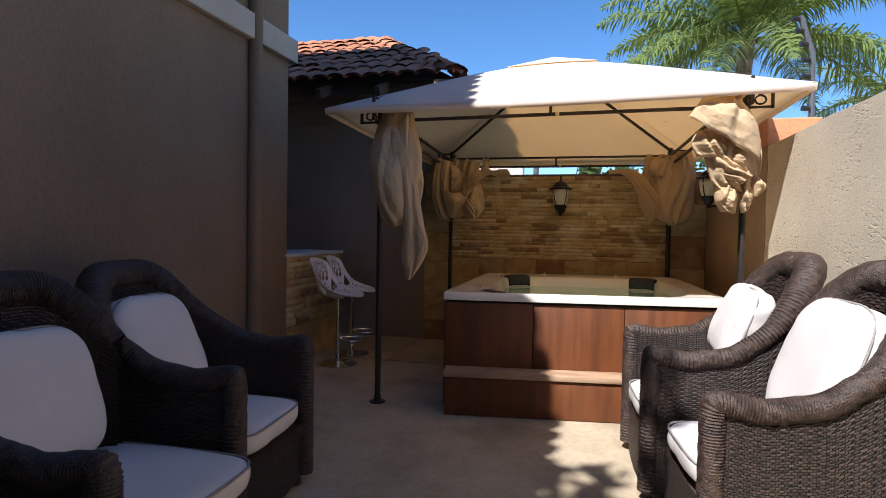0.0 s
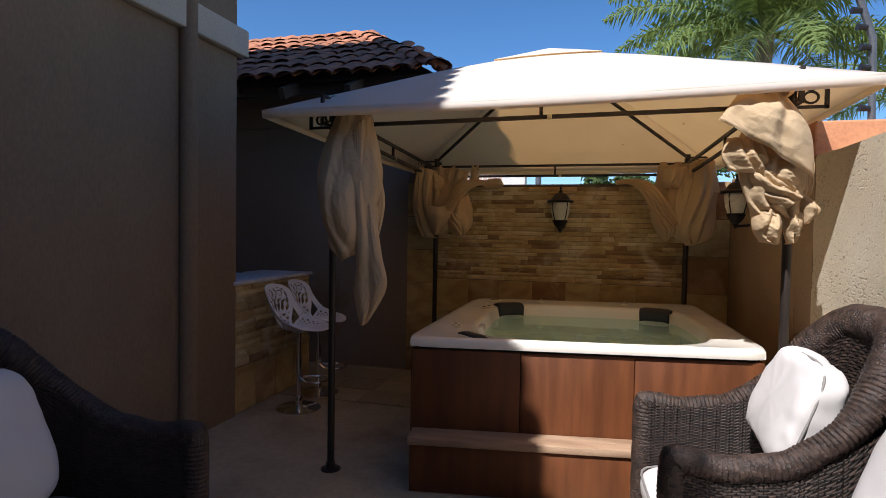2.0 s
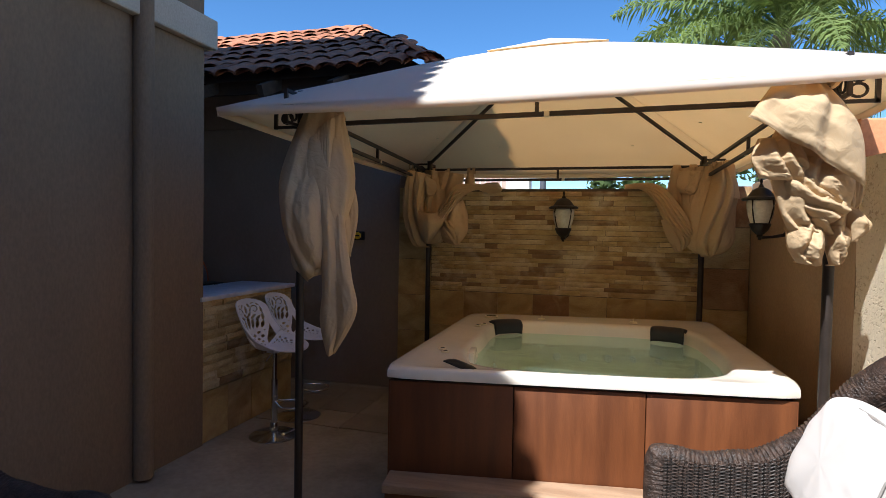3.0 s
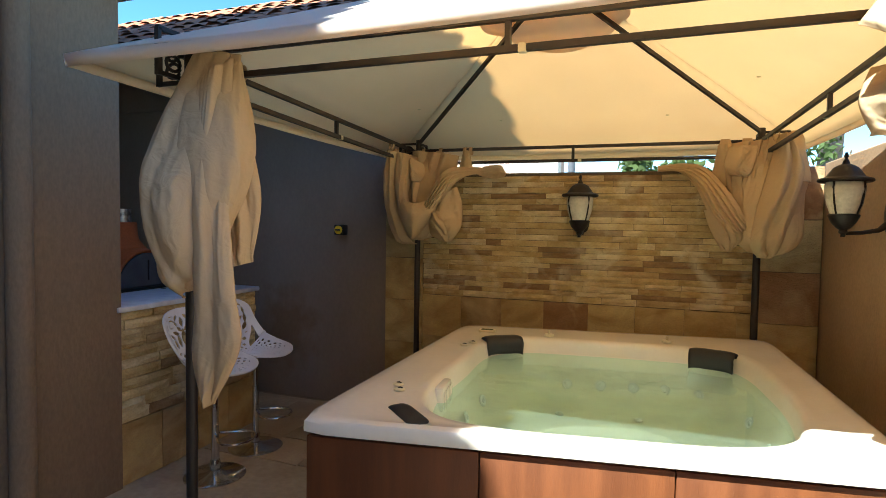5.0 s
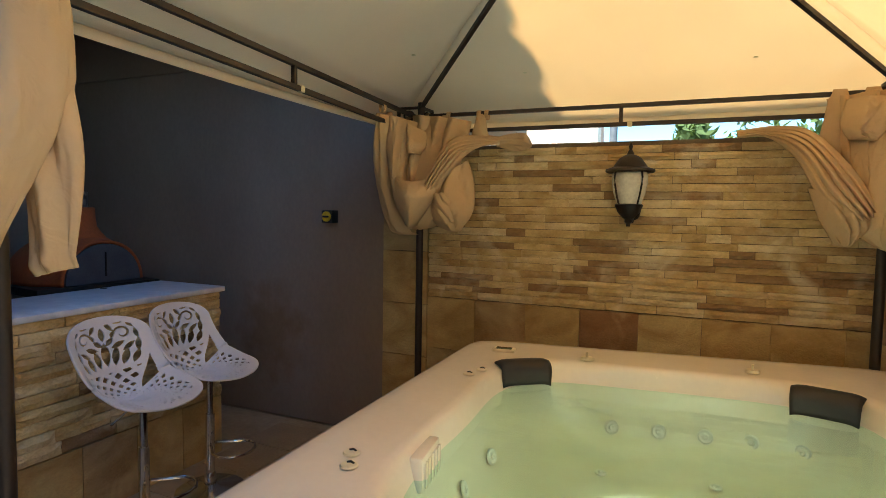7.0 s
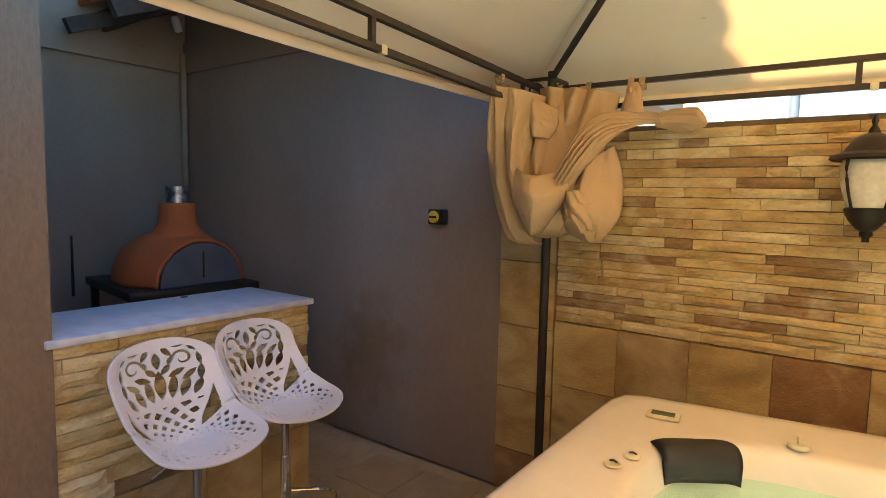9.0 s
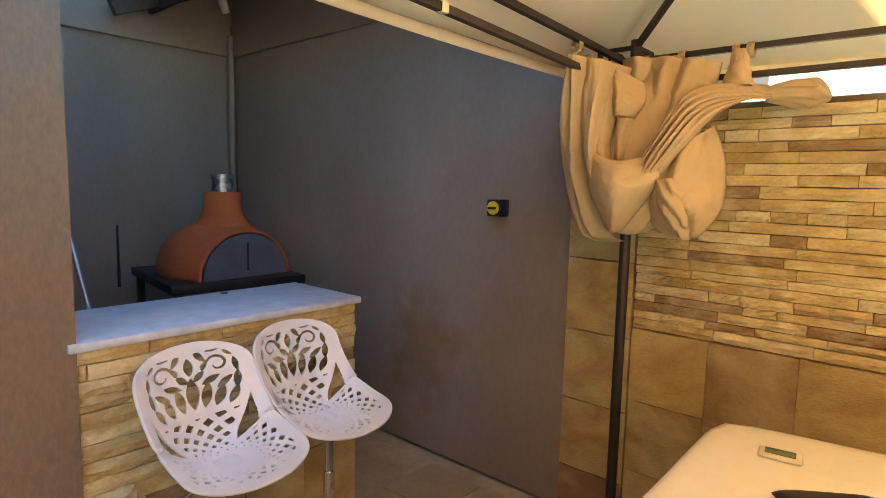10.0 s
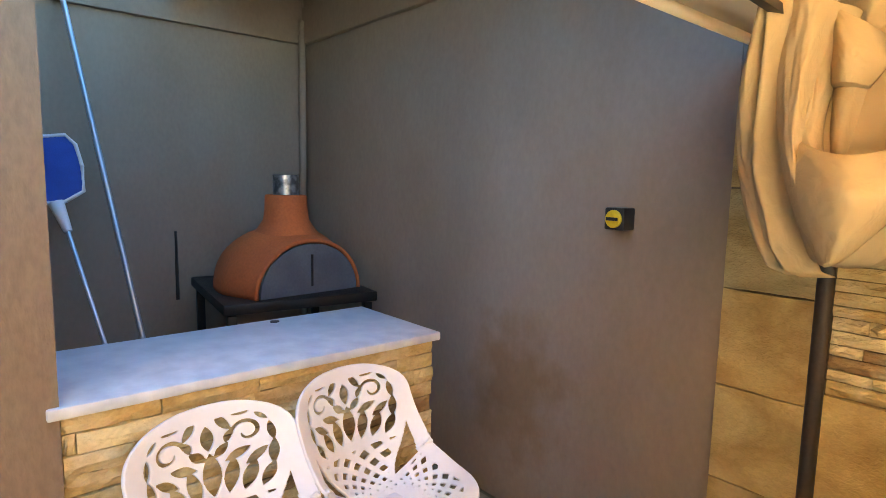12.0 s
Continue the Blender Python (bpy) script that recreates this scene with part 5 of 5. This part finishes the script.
bm = bmesh.new()
surface(bm, dome, 48, 34)
thick(part("dome", bm, M_OVEN, oven, "orange clay dome with an arched mouth"), 0.02)
bm = bmesh.new()
lathe(bm, [(0.27, 0.28), (0.235, 0.345), (0.19, 0.40), (0.155, 0.45), (0.145, 0.52), (0.142, 0.60), (0.134, 0.612), (0.09, 0.612)], 32, (0.06, 0, 0))
part("neck", bm, M_OVEN, oven, "clay chimney neck")
bm = bmesh.new()
f = bm.faces.new([bm.verts.new((0.0, -0.362 * math.cos(math.pi * k / 24), 0.315 * math.sin(math.pi * k / 24) ** 0.95)) for k in range(25)])
r = bmesh.ops.extrude_face_region(bm, geom=[f])
bmesh.ops.translate(bm, verts=[v for v in r["geom"] if isinstance(v, bmesh.types.BMVert)], vec=(0.025, 0, 0))
door = part("door", bm, M_OVENDOOR, oven, "dark grey arched door", False)
door.location = (0.358, 0, 0.002)
part("handle", bar([(0.035, 0, 0.05), (0.035, 0, 0.25)], 0.008, 6), M_IRON, door)
bm = bmesh.new()
lathe(bm, [(0.088, 0.58), (0.088, 0.74), (0.080, 0.742), (0.080, 0.62)], 24, (0.06, 0, 0))
part("flue", bm, M_FLUE, oven, "scorched steel flue stub")
stand = thing("oven_stand", "black steel oven stand with a flat top", "stand", pose(-4.14, 6.91, 0, 0, 0, -8))
part("tabletop", new_box((-0.60, -0.47, 1.0), (0.42, 0.44, 1.06), 0.008), M_IRON, stand)
for x in (-0.55, 0.37):
    for y in (-0.42, 0.39):
        part("leg", new_box((x - 0.025, y - 0.025, 0), (x + 0.025, y + 0.025, 0.99), 0.003), M_IRON, stand)
poker = tagged(part("poker", bar([(0, 0, 0.9), (0, 0, 1.36)], [0.012, 0.008], 6), M_IRON, stand), "black iron poker")
poker.location = (-0.56, -0.56, 0.02)

# ---- pool tools ----
pole = tagged(part("pool_pole", bar([(-4.165, 6.215, 0.0), (-5.0, 5.865, 3.0)], 0.016, 10), M_POLE, None, "pale blue aluminium pool pole leaning in the corner"), "", "pole")
net = thing("leaf_net", "blue leaf net on a thin pole leaning in the corner", "leaf net", Matrix())
part("handle", bar([(-4.05, 6.07, 0.0), (-4.585, 5.80, 1.45)], 0.012, 8), M_POLE, net)
part("socket", bar([(-4.572, 5.806, 1.42), (-4.645, 5.765, 1.58)], [0.022, 0.04], 10), M_PLASTIC, net)
bm = bmesh.new()
c0, ax, side = Vector((-4.65, 5.762, 1.58)), Vector((-0.285, -0.10, 0.95)), Vector((0.30, 0.93, 0.12)).normalized()
outline = [(0.05, 0.0), (0.15, 0.05), (0.17, 0.20), (0.16, 0.33), (0.12, 0.39), (-0.12, 0.39), (-0.16, 0.33), (-0.17, 0.20), (-0.15, 0.05), (-0.05, 0.0)]
ring = [c0 + side * a + ax * b for a, b in outline]
bm.faces.new([bm.verts.new(p) for p in ring])
thick(part("mesh_bag", bm, M_BLUE, net, "blue netting", False), 0.006)
part("rim", bar(ring + [ring[0]], 0.011, 8), M_PLASTIC, net, "pale plastic rim")

# ---- wicker armchairs ----


def chair_path(u):
    """Plan of the chair's shell from one arm's front round the back to the other's."""
    s = u * 2 - 1
    a = abs(s)
    if a > 0.56:
        f = (a - 0.56) / 0.44
        x, y = -0.06 + 0.47 * f, 0.385 + 0.012 * math.sin(math.pi * f)
    else:
        t = a / 0.56 * math.pi / 2
        x, y = -0.06 - 0.37 * math.cos(t) ** 0.85, 0.385 * math.sin(t) ** 0.9
    return x, math.copysign(y, s) if s else 0.0


def chair_rim(u):
    a = abs(u * 2 - 1)
    return 0.745 + 0.45 * (1 - smooth_step(0.10, 0.72, a)) - 0.02 * math.sin(math.pi * smooth_step(0.7, 1.0, a))


def soft_block(bm, sx, sy, sz, power=5.0, n=22, belly=0.12, seed=0.0, slack=0.03):
    """A stuffed cushion, thicker in the middle, with slack in the cover."""
    def fn(u, v):
        t, a = 2 * math.pi * u, math.pi * (v - 0.5)
        c, s = math.cos(t), math.sin(t)
        r = (abs(c) ** power + abs(s) ** power) ** (-1 / power)
        e = abs(math.cos(a)) ** 0.32
        x, y = r * c * e, r * s * e
        z = math.copysign(abs(math.sin(a)) ** 0.55, a) * (1 - belly * (x * x + y * y) * 0.5)
        p = Vector((x * sx, y * sy, z * sz))
        return p * (1 + slack * noise.noise(p * 5 + Vector((seed, 0, 0))) + 0.5 * slack * (0.5 - abs(noise.noise(p * 11 + Vector((0, seed, 0))))))
    return surface(bm, fn, n * 3, n, wrap=True)


def piping(bm, sx, sy, z, power=5.0):
    pts = []
    for i in range(49):
        t = 2 * math.pi * i / 48
        c, s = math.cos(t), math.sin(t)
        r = (abs(c) ** power + abs(s) ** power) ** (-1 / power)
        pts.append((sx * r * c, sy * r * s, z))
    return tube(bm, pts, 0.0055, 6)


def wicker_chair(m, label, u0=0.0, u1=1.0, tall=0.0, back_size=(0.29, 0.285, 0.82), slack=0.03, back_x=-0.13, lift=0.0, back_y=0.0, seat_y=0.0, lean=70):
    """A tub armchair facing +x; origin on the floor. u0, u1: the stretch of the shell that it has, to leave out an arm."""
    chair = thing("wicker_armchair", label, "armchair", m, "wicker armchairs")
    for name, offset in (("outer_shell", 0.0), ("inner_shell", 0.065)):
        bm = bmesh.new()

        def wall(u, v, offset=offset):
            u = u0 + (u1 - u0) * u
            x, y = chair_path(u)
            k = 1 - offset / 0.40
            h = chair_rim(u) + lift + tall * smooth_step(0.75, 1.1, chair_rim(u))
            lo = 0.03 if offset == 0 else 0.30
            flare = 1 + (0.05 * (1 - v) if offset == 0 else 0) + 0.05 * smooth_step(0.5, 1, v) * smooth_step(0.8, 1.15, h)
            weave = 0.0032 * math.sin(math.pi * 72 * u) * math.sin(math.pi * 70 * v)
            k -= weave / 0.4 * (1 if offset else -1)
            return Vector(((x if abs(u * 2 - 1) > 0.9 else x * (k if x < 0 else 1)) * (flare if x < 0 else 1), y * k * (flare if offset == 0 else 1), lo + (h - lo) * v))
        surface(bm, wall, int(384 * (u1 - u0)), 210, uv=lambda u, v: (u * 2.2, v * 0.9))
        part(name, bm, M_WICKER, chair, "dark brown woven cane")
    pts, n = [], 80
    for i in range(n + 1):
        u = u0 + (u1 - u0) * i / n
        x, y = chair_path(u)
        h = chair_rim(u) + lift + tall * smooth_step(0.75, 1.1, chair_rim(u))
        pts.append(Vector((x * (0.99 if x < 0 else 1), y * 0.96, h - 0.012)))
    head = [Vector((0.43, pts[0].y, z)) for z in (0.05, 0.35, 0.60, 0.69 + lift)]
    tail = [Vector((0.43, pts[-1].y, z)) for z in (0.69 + lift, 0.60, 0.35, 0.05)]
    line = pts[1:-1]
    if u0 == 0:
        line = head + [Vector((0.425, pts[0].y, 0.735 + lift))] + line
    if u1 == 1:
        line = line + [Vector((0.425, pts[-1].y, 0.735 + lift))] + tail
    run = [0.0]
    for a, b in zip(line, line[1:]):
        run.append(run[-1] + (b - a).length)
    steps = 640
    fine_line, k = [], 0
    for i in range(steps + 1):
        d = run[-1] * i / steps
        while k < len(run) - 2 and run[k + 1] < d:
            k += 1
        fine_line.append(line[k].lerp(line[k + 1], (d - run[k]) / (run[k + 1] - run[k])))
    bm = bmesh.new()

    def plait(u, v):
        i = min(steps, int(round(v * steps)))
        d = (fine_line[min(steps, i + 6)] - fine_line[max(0, i - 6)]).normalized()
        a = d.cross(Vector((0.05, 0.1, 1))).normalized() if abs(d.z) < 0.9 else d.cross(Vector((1, 0, 0))).normalized()
        t = 2 * math.pi * u
        r = 0.048 + 0.026 * smooth_step(0.85, 1.12, fine_line[i].z) + 0.0035 * math.sin(4 * t + v * 560) * math.sin(3 * t - v * 760) + 0.0015 * math.sin(v * 1300)
        return fine_line[i] + (a * math.cos(t) + d.cross(a) * math.sin(t)) * r
    surface(bm, plait, 20, steps, wrap=True)
    part("rolled_rim", bm, M_BRAID, chair, "plaited cane rim")
    bm = bmesh.new()
    surface(bm, lambda u, v: Vector((0.425 + 0.03 * math.sin(math.pi * u), -0.36 + 0.72 * u, 0.05 + 0.29 * v)), 16, 6, uv=lambda u, v: (u * 0.72, v * 0.29))
    part("apron", bm, M_WICKER, chair, "woven front apron")
    part("seat_base", new_box((-0.36, -0.34, 0.27), (0.44, 0.34, 0.335), 0.02), M_BRAID, chair)
    for y in (-0.32, 0.32):
        for x in (-0.33, 0.40):
            part("foot", bar([(x, y, 0), (x, y, 0.06)], 0.03, 10), M_BRAID, chair)
    seat = part("seat_cushion", soft_block(bmesh.new(), 0.375, 0.315 + abs(seat_y), 0.075, 6), M_CUSHION, chair, "off-white canvas seat cushion")
    seat.location = (0.085, seat_y, 0.425)
    part("piping", piping(bmesh.new(), 0.372, 0.313 + abs(seat_y), 0.045, 6), M_PIPING, seat)
    back = part("back_cushion", soft_block(bmesh.new(), back_size[0], back_size[1], 0.09, 4.0, 26, seed=3.0 + back_size[0] * 9, slack=slack), M_CUSHION, chair, "off-white canvas back cushion")
    back.matrix_basis = pose(back_x, back_y, back_size[2], 0, lean, 0)
    part("piping", piping(bmesh.new(), back_size[0] - 0.003, back_size[1] - 0.003, 0.035, 4.0), M_PIPING, back)
    return chair


wicker_chair(pose(1.11, 3.96, 0, 0, 0, 184), "dark brown wicker armchair with sunlit white cushions beside the wall", tall=0.02, back_size=(0.21, 0.245, 0.90), slack=0.14, back_x=-0.11, lift=0.035)
wicker_chair(pose(1.245, 3.17, 0, 0, 0, 186), "one-armed dark wicker armchair with sunlit white cushions", 0.27, 1.0, 0.02, (0.31, 0.30, 0.825), 0.05, lift=0.025)
wicker_chair(pose(-1.51, 2.85, 0, 0, 0, 5), "dark wicker armchair with off-white cushions in the house's shade", tall=-0.07, back_size=(0.275, 0.27, 0.785), slack=0.06, back_x=-0.18, lift=0.03, back_y=-0.03, lean=66)
wicker_chair(pose(-1.31, 2.02, 0, 0, 0, 1), "one-armed dark wicker armchair with off-white cushions in shade", 0.0, 0.73, -0.04, (0.255, 0.265, 0.765), 0.06, -0.22, back_y=-0.03, seat_y=0.045)

# ---- boundary fence pole ----
fence = thing("fence_post", "steel electric fence post with insulators on the wall pier", "fence post", Matrix())
FP = [Vector((1.98, 5.33, 2.28)), Vector((1.97, 5.33, 2.78)), Vector((1.88, 5.33, 3.06))]
part("pole", bar(FP, 0.022, 8), M_OVENDOOR, fence)
for z in (2.36, 2.48, 2.60, 2.72, 2.84, 2.94, 3.03):
    q = FP[0].lerp(FP[1], (z - 2.28) / 0.5) if z < 2.78 else FP[1].lerp(FP[2], (z - 2.78) / 0.28)
    part("insulator", bar([q + Vector((-0.02, -0.02, 0)), q + Vector((-0.075, -0.03, 0.005))], [0.016, 0.022], 8), M_BLACKPL, fence)

# ---- palms, bushes and far houses ----


def palm_crown(rng, fronds, length, leaflets):
    bm = bmesh.new()
    for k in range(fronds):
        az = 2.399 * k + rng.uniform(-0.2, 0.2)
        f = k / fronds
        rise = radians(82 - 88 * f + rng.uniform(-8, 8))
        droop = rng.uniform(0.9, 1.35)
        ln = length * rng.uniform(0.8, 1.08)
        d = Vector((math.cos(az), math.sin(az), 0))
        pts, p, ang = [], Vector((0, 0, 0)), rise
        for i in range(15):
            pts.append(p.copy())
            ang -= droop / 14 * (0.5 + 1.0 * i / 14)
            p = p + (d * math.cos(ang) + Vector((0, 0, math.sin(ang)))) * ln / 14
        tube(bm, pts, [0.035 * (1 - i / 15) + 0.006 for i in range(15)], 4, False)
        side0 = d.cross(Vector((0, 0, 1)))
        for i in range(leaflets):
            s = 0.14 + 0.86 * i / leaflets
            q = min(13.999, s * 14)
            j = int(q)
            base = pts[j].lerp(pts[j + 1], q - j)
            fwd = (pts[j + 1] - pts[j]).normalized()
            ll = 0.62 * math.sin(math.pi * min(1, 0.15 + 0.85 * s)) ** 0.6 * rng.uniform(0.75, 1.1) * length / 3.4
            for sg in (-1, 1):
                tilt = rng.uniform(-0.7, 0.9)
                out = (side0 * sg * math.cos(tilt) + fwd.cross(side0) * -math.sin(tilt) + fwd * rng.uniform(0.35, 0.8)).normalized()
                mid = base + out * ll * 0.5 + Vector((0, 0, -0.03 * ll))
                tip = base + out * ll * 0.85 + Vector((0, 0, -0.38 * ll))
                w = fwd * 0.016 * length / 3.0
                a, b2, c2, d2, e2 = [bm.verts.new(v) for v in (base - w * 0.5, base + w * 0.5, mid + w, mid - w, tip)]
                bm.faces.new((a, b2, c2, d2))
                bm.faces.new((d2, c2, e2))
    return bm


def palm(x, y, crown_z, length, seed, fronds=24, leaflets=64, lean=0.3):
    rng = random.Random(seed)
    tree = thing("palm_tree", "tall feathery green palm tree behind the wall", "palm tree", pose(x, y, 0), "palms")
    pts = [Vector((lean * (k / 8) ** 2, 0, -0.03 + (crown_z + 0.03) * k / 8)) for k in range(9)]
    bm = bmesh.new()
    tube(bm, pts, [0.24 - 0.008 * k for k in range(9)], 14)
    part("trunk", bm, M_TRUNK, tree, "grey ringed trunk")
    crown = part("crown", palm_crown(rng, fronds, length, leaflets), M_FROND, tree, "drooping feathery fronds", False)
    crown.location = pts[-1]
    return tree


palm(3.7, 16.2, 6.2, 4.3, 4, 44, 96)
palm(8.2, 19.0, 5.2, 3.2, 9, 20, 56)


def bush(x, y, z0, z1, r, seed, leaves=1500, size=1.0, label="leafy green garden tree behind the wall"):
    rng = random.Random(seed)
    tree = thing("garden_tree", label, "tree", pose(x, y, 0))
    bm = bmesh.new()
    tube(bm, [(0, 0, -0.03), (0.05, 0, z0 * 0.7), (0, 0.05, z0 + 0.4)], [0.11, 0.09, 0.05], 8)
    for k in range(5):
        t = k * 1.25
        tube(bm, [(0.03, 0, z0 * 0.7), (0.5 * r * math.cos(t), 0.5 * r * math.sin(t), z0 + 0.3), (0.8 * r * math.cos(t), 0.8 * r * math.sin(t), z1 - 0.3)], [0.05, 0.03, 0.01], 6)
    part("trunk", bm, M_TRUNK, tree)
    bm = bmesh.new()
    clumps = [(Vector((rng.uniform(-1, 1) * r, rng.uniform(-1, 1) * r, rng.uniform(z0, z1))), rng.uniform(0.25, 0.5) * r) for _ in range(18)]
    for _ in range(leaves):
        c, cr = rng.choice(clumps)
        d = Vector((rng.gauss(0, 1), rng.gauss(0, 1), rng.gauss(0, 1))).normalized()
        p = c + d * cr * rng.uniform(0.5, 1.0)
        a = Vector((rng.gauss(0, 1), rng.gauss(0, 1), rng.gauss(0, 1))).normalized() * 0.07 * size
        b2 = a.cross(d).normalized() * 0.03 * size
        bm.faces.new([bm.verts.new(v) for v in (p - a, p + b2, p + a, p - b2)])
    part("crown", bm, M_BUSH, tree, "dense small leaves", False)
    return tree


bush(0.55, 10.8, 1.5, 2.55, 0.5, 3)
bush(1.35, 11.0, 1.5, 2.75, 0.6, 5)
bush(2.5, 11.4, 1.5, 2.9, 0.8, 8)
bush(-1.62, -1.85, 6.8, 7.9, 0.42, 11, 190, 1.6, "tall thin tree whose leaves dapple the courtyard floor")
far = thing("far_house", "distant pale house with a railed balcony", "house", pose(-1.2, 15.0, 0), "", "structure")
part("wall", new_box((-3.2, 0, -0.03), (-0.6, 4, 5.0)), M_PINK, far, "", False)
part("column", new_box((-0.6, -0.4, -0.03), (-0.08, 0.0, 5.0)), M_WHITE, far, "white rendered column", False)
part("roof", new_box((-3.4, -0.6, 5.0), (0.1, 4.2, 5.2)), M_TILE, far, "", False)
for k in range(14):
    part("railing_bar", new_box((-2.3 + k * 0.12, -0.32, 2.0), (-2.27 + k * 0.12, -0.29, 3.1)), M_WHITE, far, "", False)
tagged(part("far_pole", bar([(-0.80, 13.0, -0.03), (-0.80, 13.0, 4.2)], 0.06, 10), M_OVENDOOR, None, "dark steel pole beyond the back wall"), "", "pole")

# ---- stone pieces of walls, counter and floor ----


def rough_piece(seed, nx=5, nz=2, rough=0.12, lip=0.28, jag=0.03):
    """A split stone one unit wide and high, its face towards -y, uneven and chipped at the edges."""
    rng = random.Random(seed)
    bm = bmesh.new()
    rows = []
    for j in range(nz + 1):
        row = []
        for i in range(nx + 1):
            e = 1 if i in (0, nx) or j in (0, nz) else 0
            row.append(bm.verts.new((i / nx - 0.5, -1.0 + (lip if e else 0) + rng.uniform(-rough, rough), j / nz - 0.5 + (rng.uniform(-jag, jag) if j in (0, nz) else 0))))
        rows.append(row)
    for j in range(nz):
        for i in range(nx):
            bm.faces.new((rows[j][i], rows[j][i + 1], rows[j + 1][i + 1], rows[j + 1][i]))
    loop = rows[0] + [r[-1] for r in rows[1:]] + rows[-1][-2::-1] + [r[0] for r in rows[-2:0:-1]]
    back = [bm.verts.new((v.co.x, 0, v.co.z)) for v in loop]
    for i in range(len(loop)):
        k = (i + 1) % len(loop)
        bm.faces.new((loop[k], loop[i], back[i], back[k]))
    return bm


LEDGE = [finish(rough_piece(20 + k), "stone", M_LEDGE, False) for k in range(6)]
PAVERS = [finish(rough_piece(80 + k, 3, 3, 0.05, 0.08), "paving_slab", M_PAVE, False) for k in range(3)]
SLABS = [finish(rough_piece(60 + k, 5, 5, 0.05, 0.07, 0.006), "slab", M_SLATE, False) for k in range(4)]


def piece(name, mesh, parent, x, y, z, w, d, h, turn=0.0):
    ob = new(name, mesh)
    ob.parent = parent
    ob.matrix_basis = pose(x, y, z, 0, 0, turn) @ Matrix.Diagonal((w, d, h, 1))
    return ob


wall = bpy.data.objects["wall_back"]
rng = random.Random(12)
z = 1.062
while z < 2.085:
    h = min(rng.choice((0.038, 0.043, 0.047, 0.051)), 2.098 - z)
    if h < 0.03:
        break
    x = -1.318 - rng.uniform(0, 0.05)
    while x < 1.27:
        w = rng.choice((0.13, 0.2, 0.26, 0.3, 0.34, 0.38, 0.42, 0.46))
        x0, x1 = max(x, -1.318), min(x + w, 1.275)
        if x1 - x0 > 0.03:
            piece("stone", rng.choice(LEDGE), wall, (x0 + x1) / 2, WALL_Y + 0.036, z + h / 2, x1 - x0 - 0.003, rng.uniform(0.026, 0.044), h - 0.0035)
        x += w
    z += h
for j in range(3):
    for i in range(8):
        x0, x1 = -1.32 + i * 0.352, min(-1.32 + (i + 1) * 0.352, 1.275)
        if x1 - x0 > 0.05:
            piece("slab", rng.choice(SLABS), wall, (x0 + x1) / 2, WALL_Y + 0.036, 1.058 - (j + 0.5) * 0.355, x1 - x0 - 0.003, 0.034, 0.352)
for x0, x1 in ((-1.678, -1.325), (1.28, RIGHT_X - 0.005)):
    for j in range(6):
        hi = 1.372 + 0.373 * (2 - j)
        piece("slab", rng.choice(SLABS), wall, (x0 + x1) / 2, WALL_Y + 0.036, hi - 0.1865, x1 - x0 - 0.005, 0.034, 0.367)
z = 0.40
while z < 1.09:
    h = min(rng.choice((0.06, 0.066, 0.07)), 1.102 - z)
    if h < 0.03:
        break
    y = HOUSE_Y - rng.uniform(0, 0.2)
    while y < 6.775:
        w = rng.choice((0.22, 0.3, 0.36, 0.42, 0.5))
        y0, y1 = max(y, HOUSE_Y + 0.002), min(y + w, 6.785)
        if y1 - y0 > 0.03:
            piece("stone", rng.choice(LEDGE), counter, CX - 0.03, (y0 + y1) / 2, z + h / 2, y1 - y0 - 0.003, rng.uniform(0.030, 0.048), h - 0.003, 90)
        y += w
    z += h
for i in range(4):
    y0 = HOUSE_Y + 0.004 + i * 0.324
    piece("slab", rng.choice(SLABS), counter, CX - 0.03, y0 + 0.16, 0.20, 0.318, 0.032, 0.39, 90)
floor = bpy.data.objects["floor"]
for i in range(5):
    for j in range(7):
        x, y = -2.30 + i * 0.40, 4.78 + j * 0.40
        if y < 6.3 or (x > -0.95 and y < 7.0):
            continue
        t = piece("paving_slab", PAVERS[(i + j) % 3], floor, x, y, 0.002, 0.394, 0.012, 0.394)
        t.matrix_basis = pose(x, y, -0.006, -90) @ Matrix.Diagonal((0.394, 0.012, 0.394, 1))
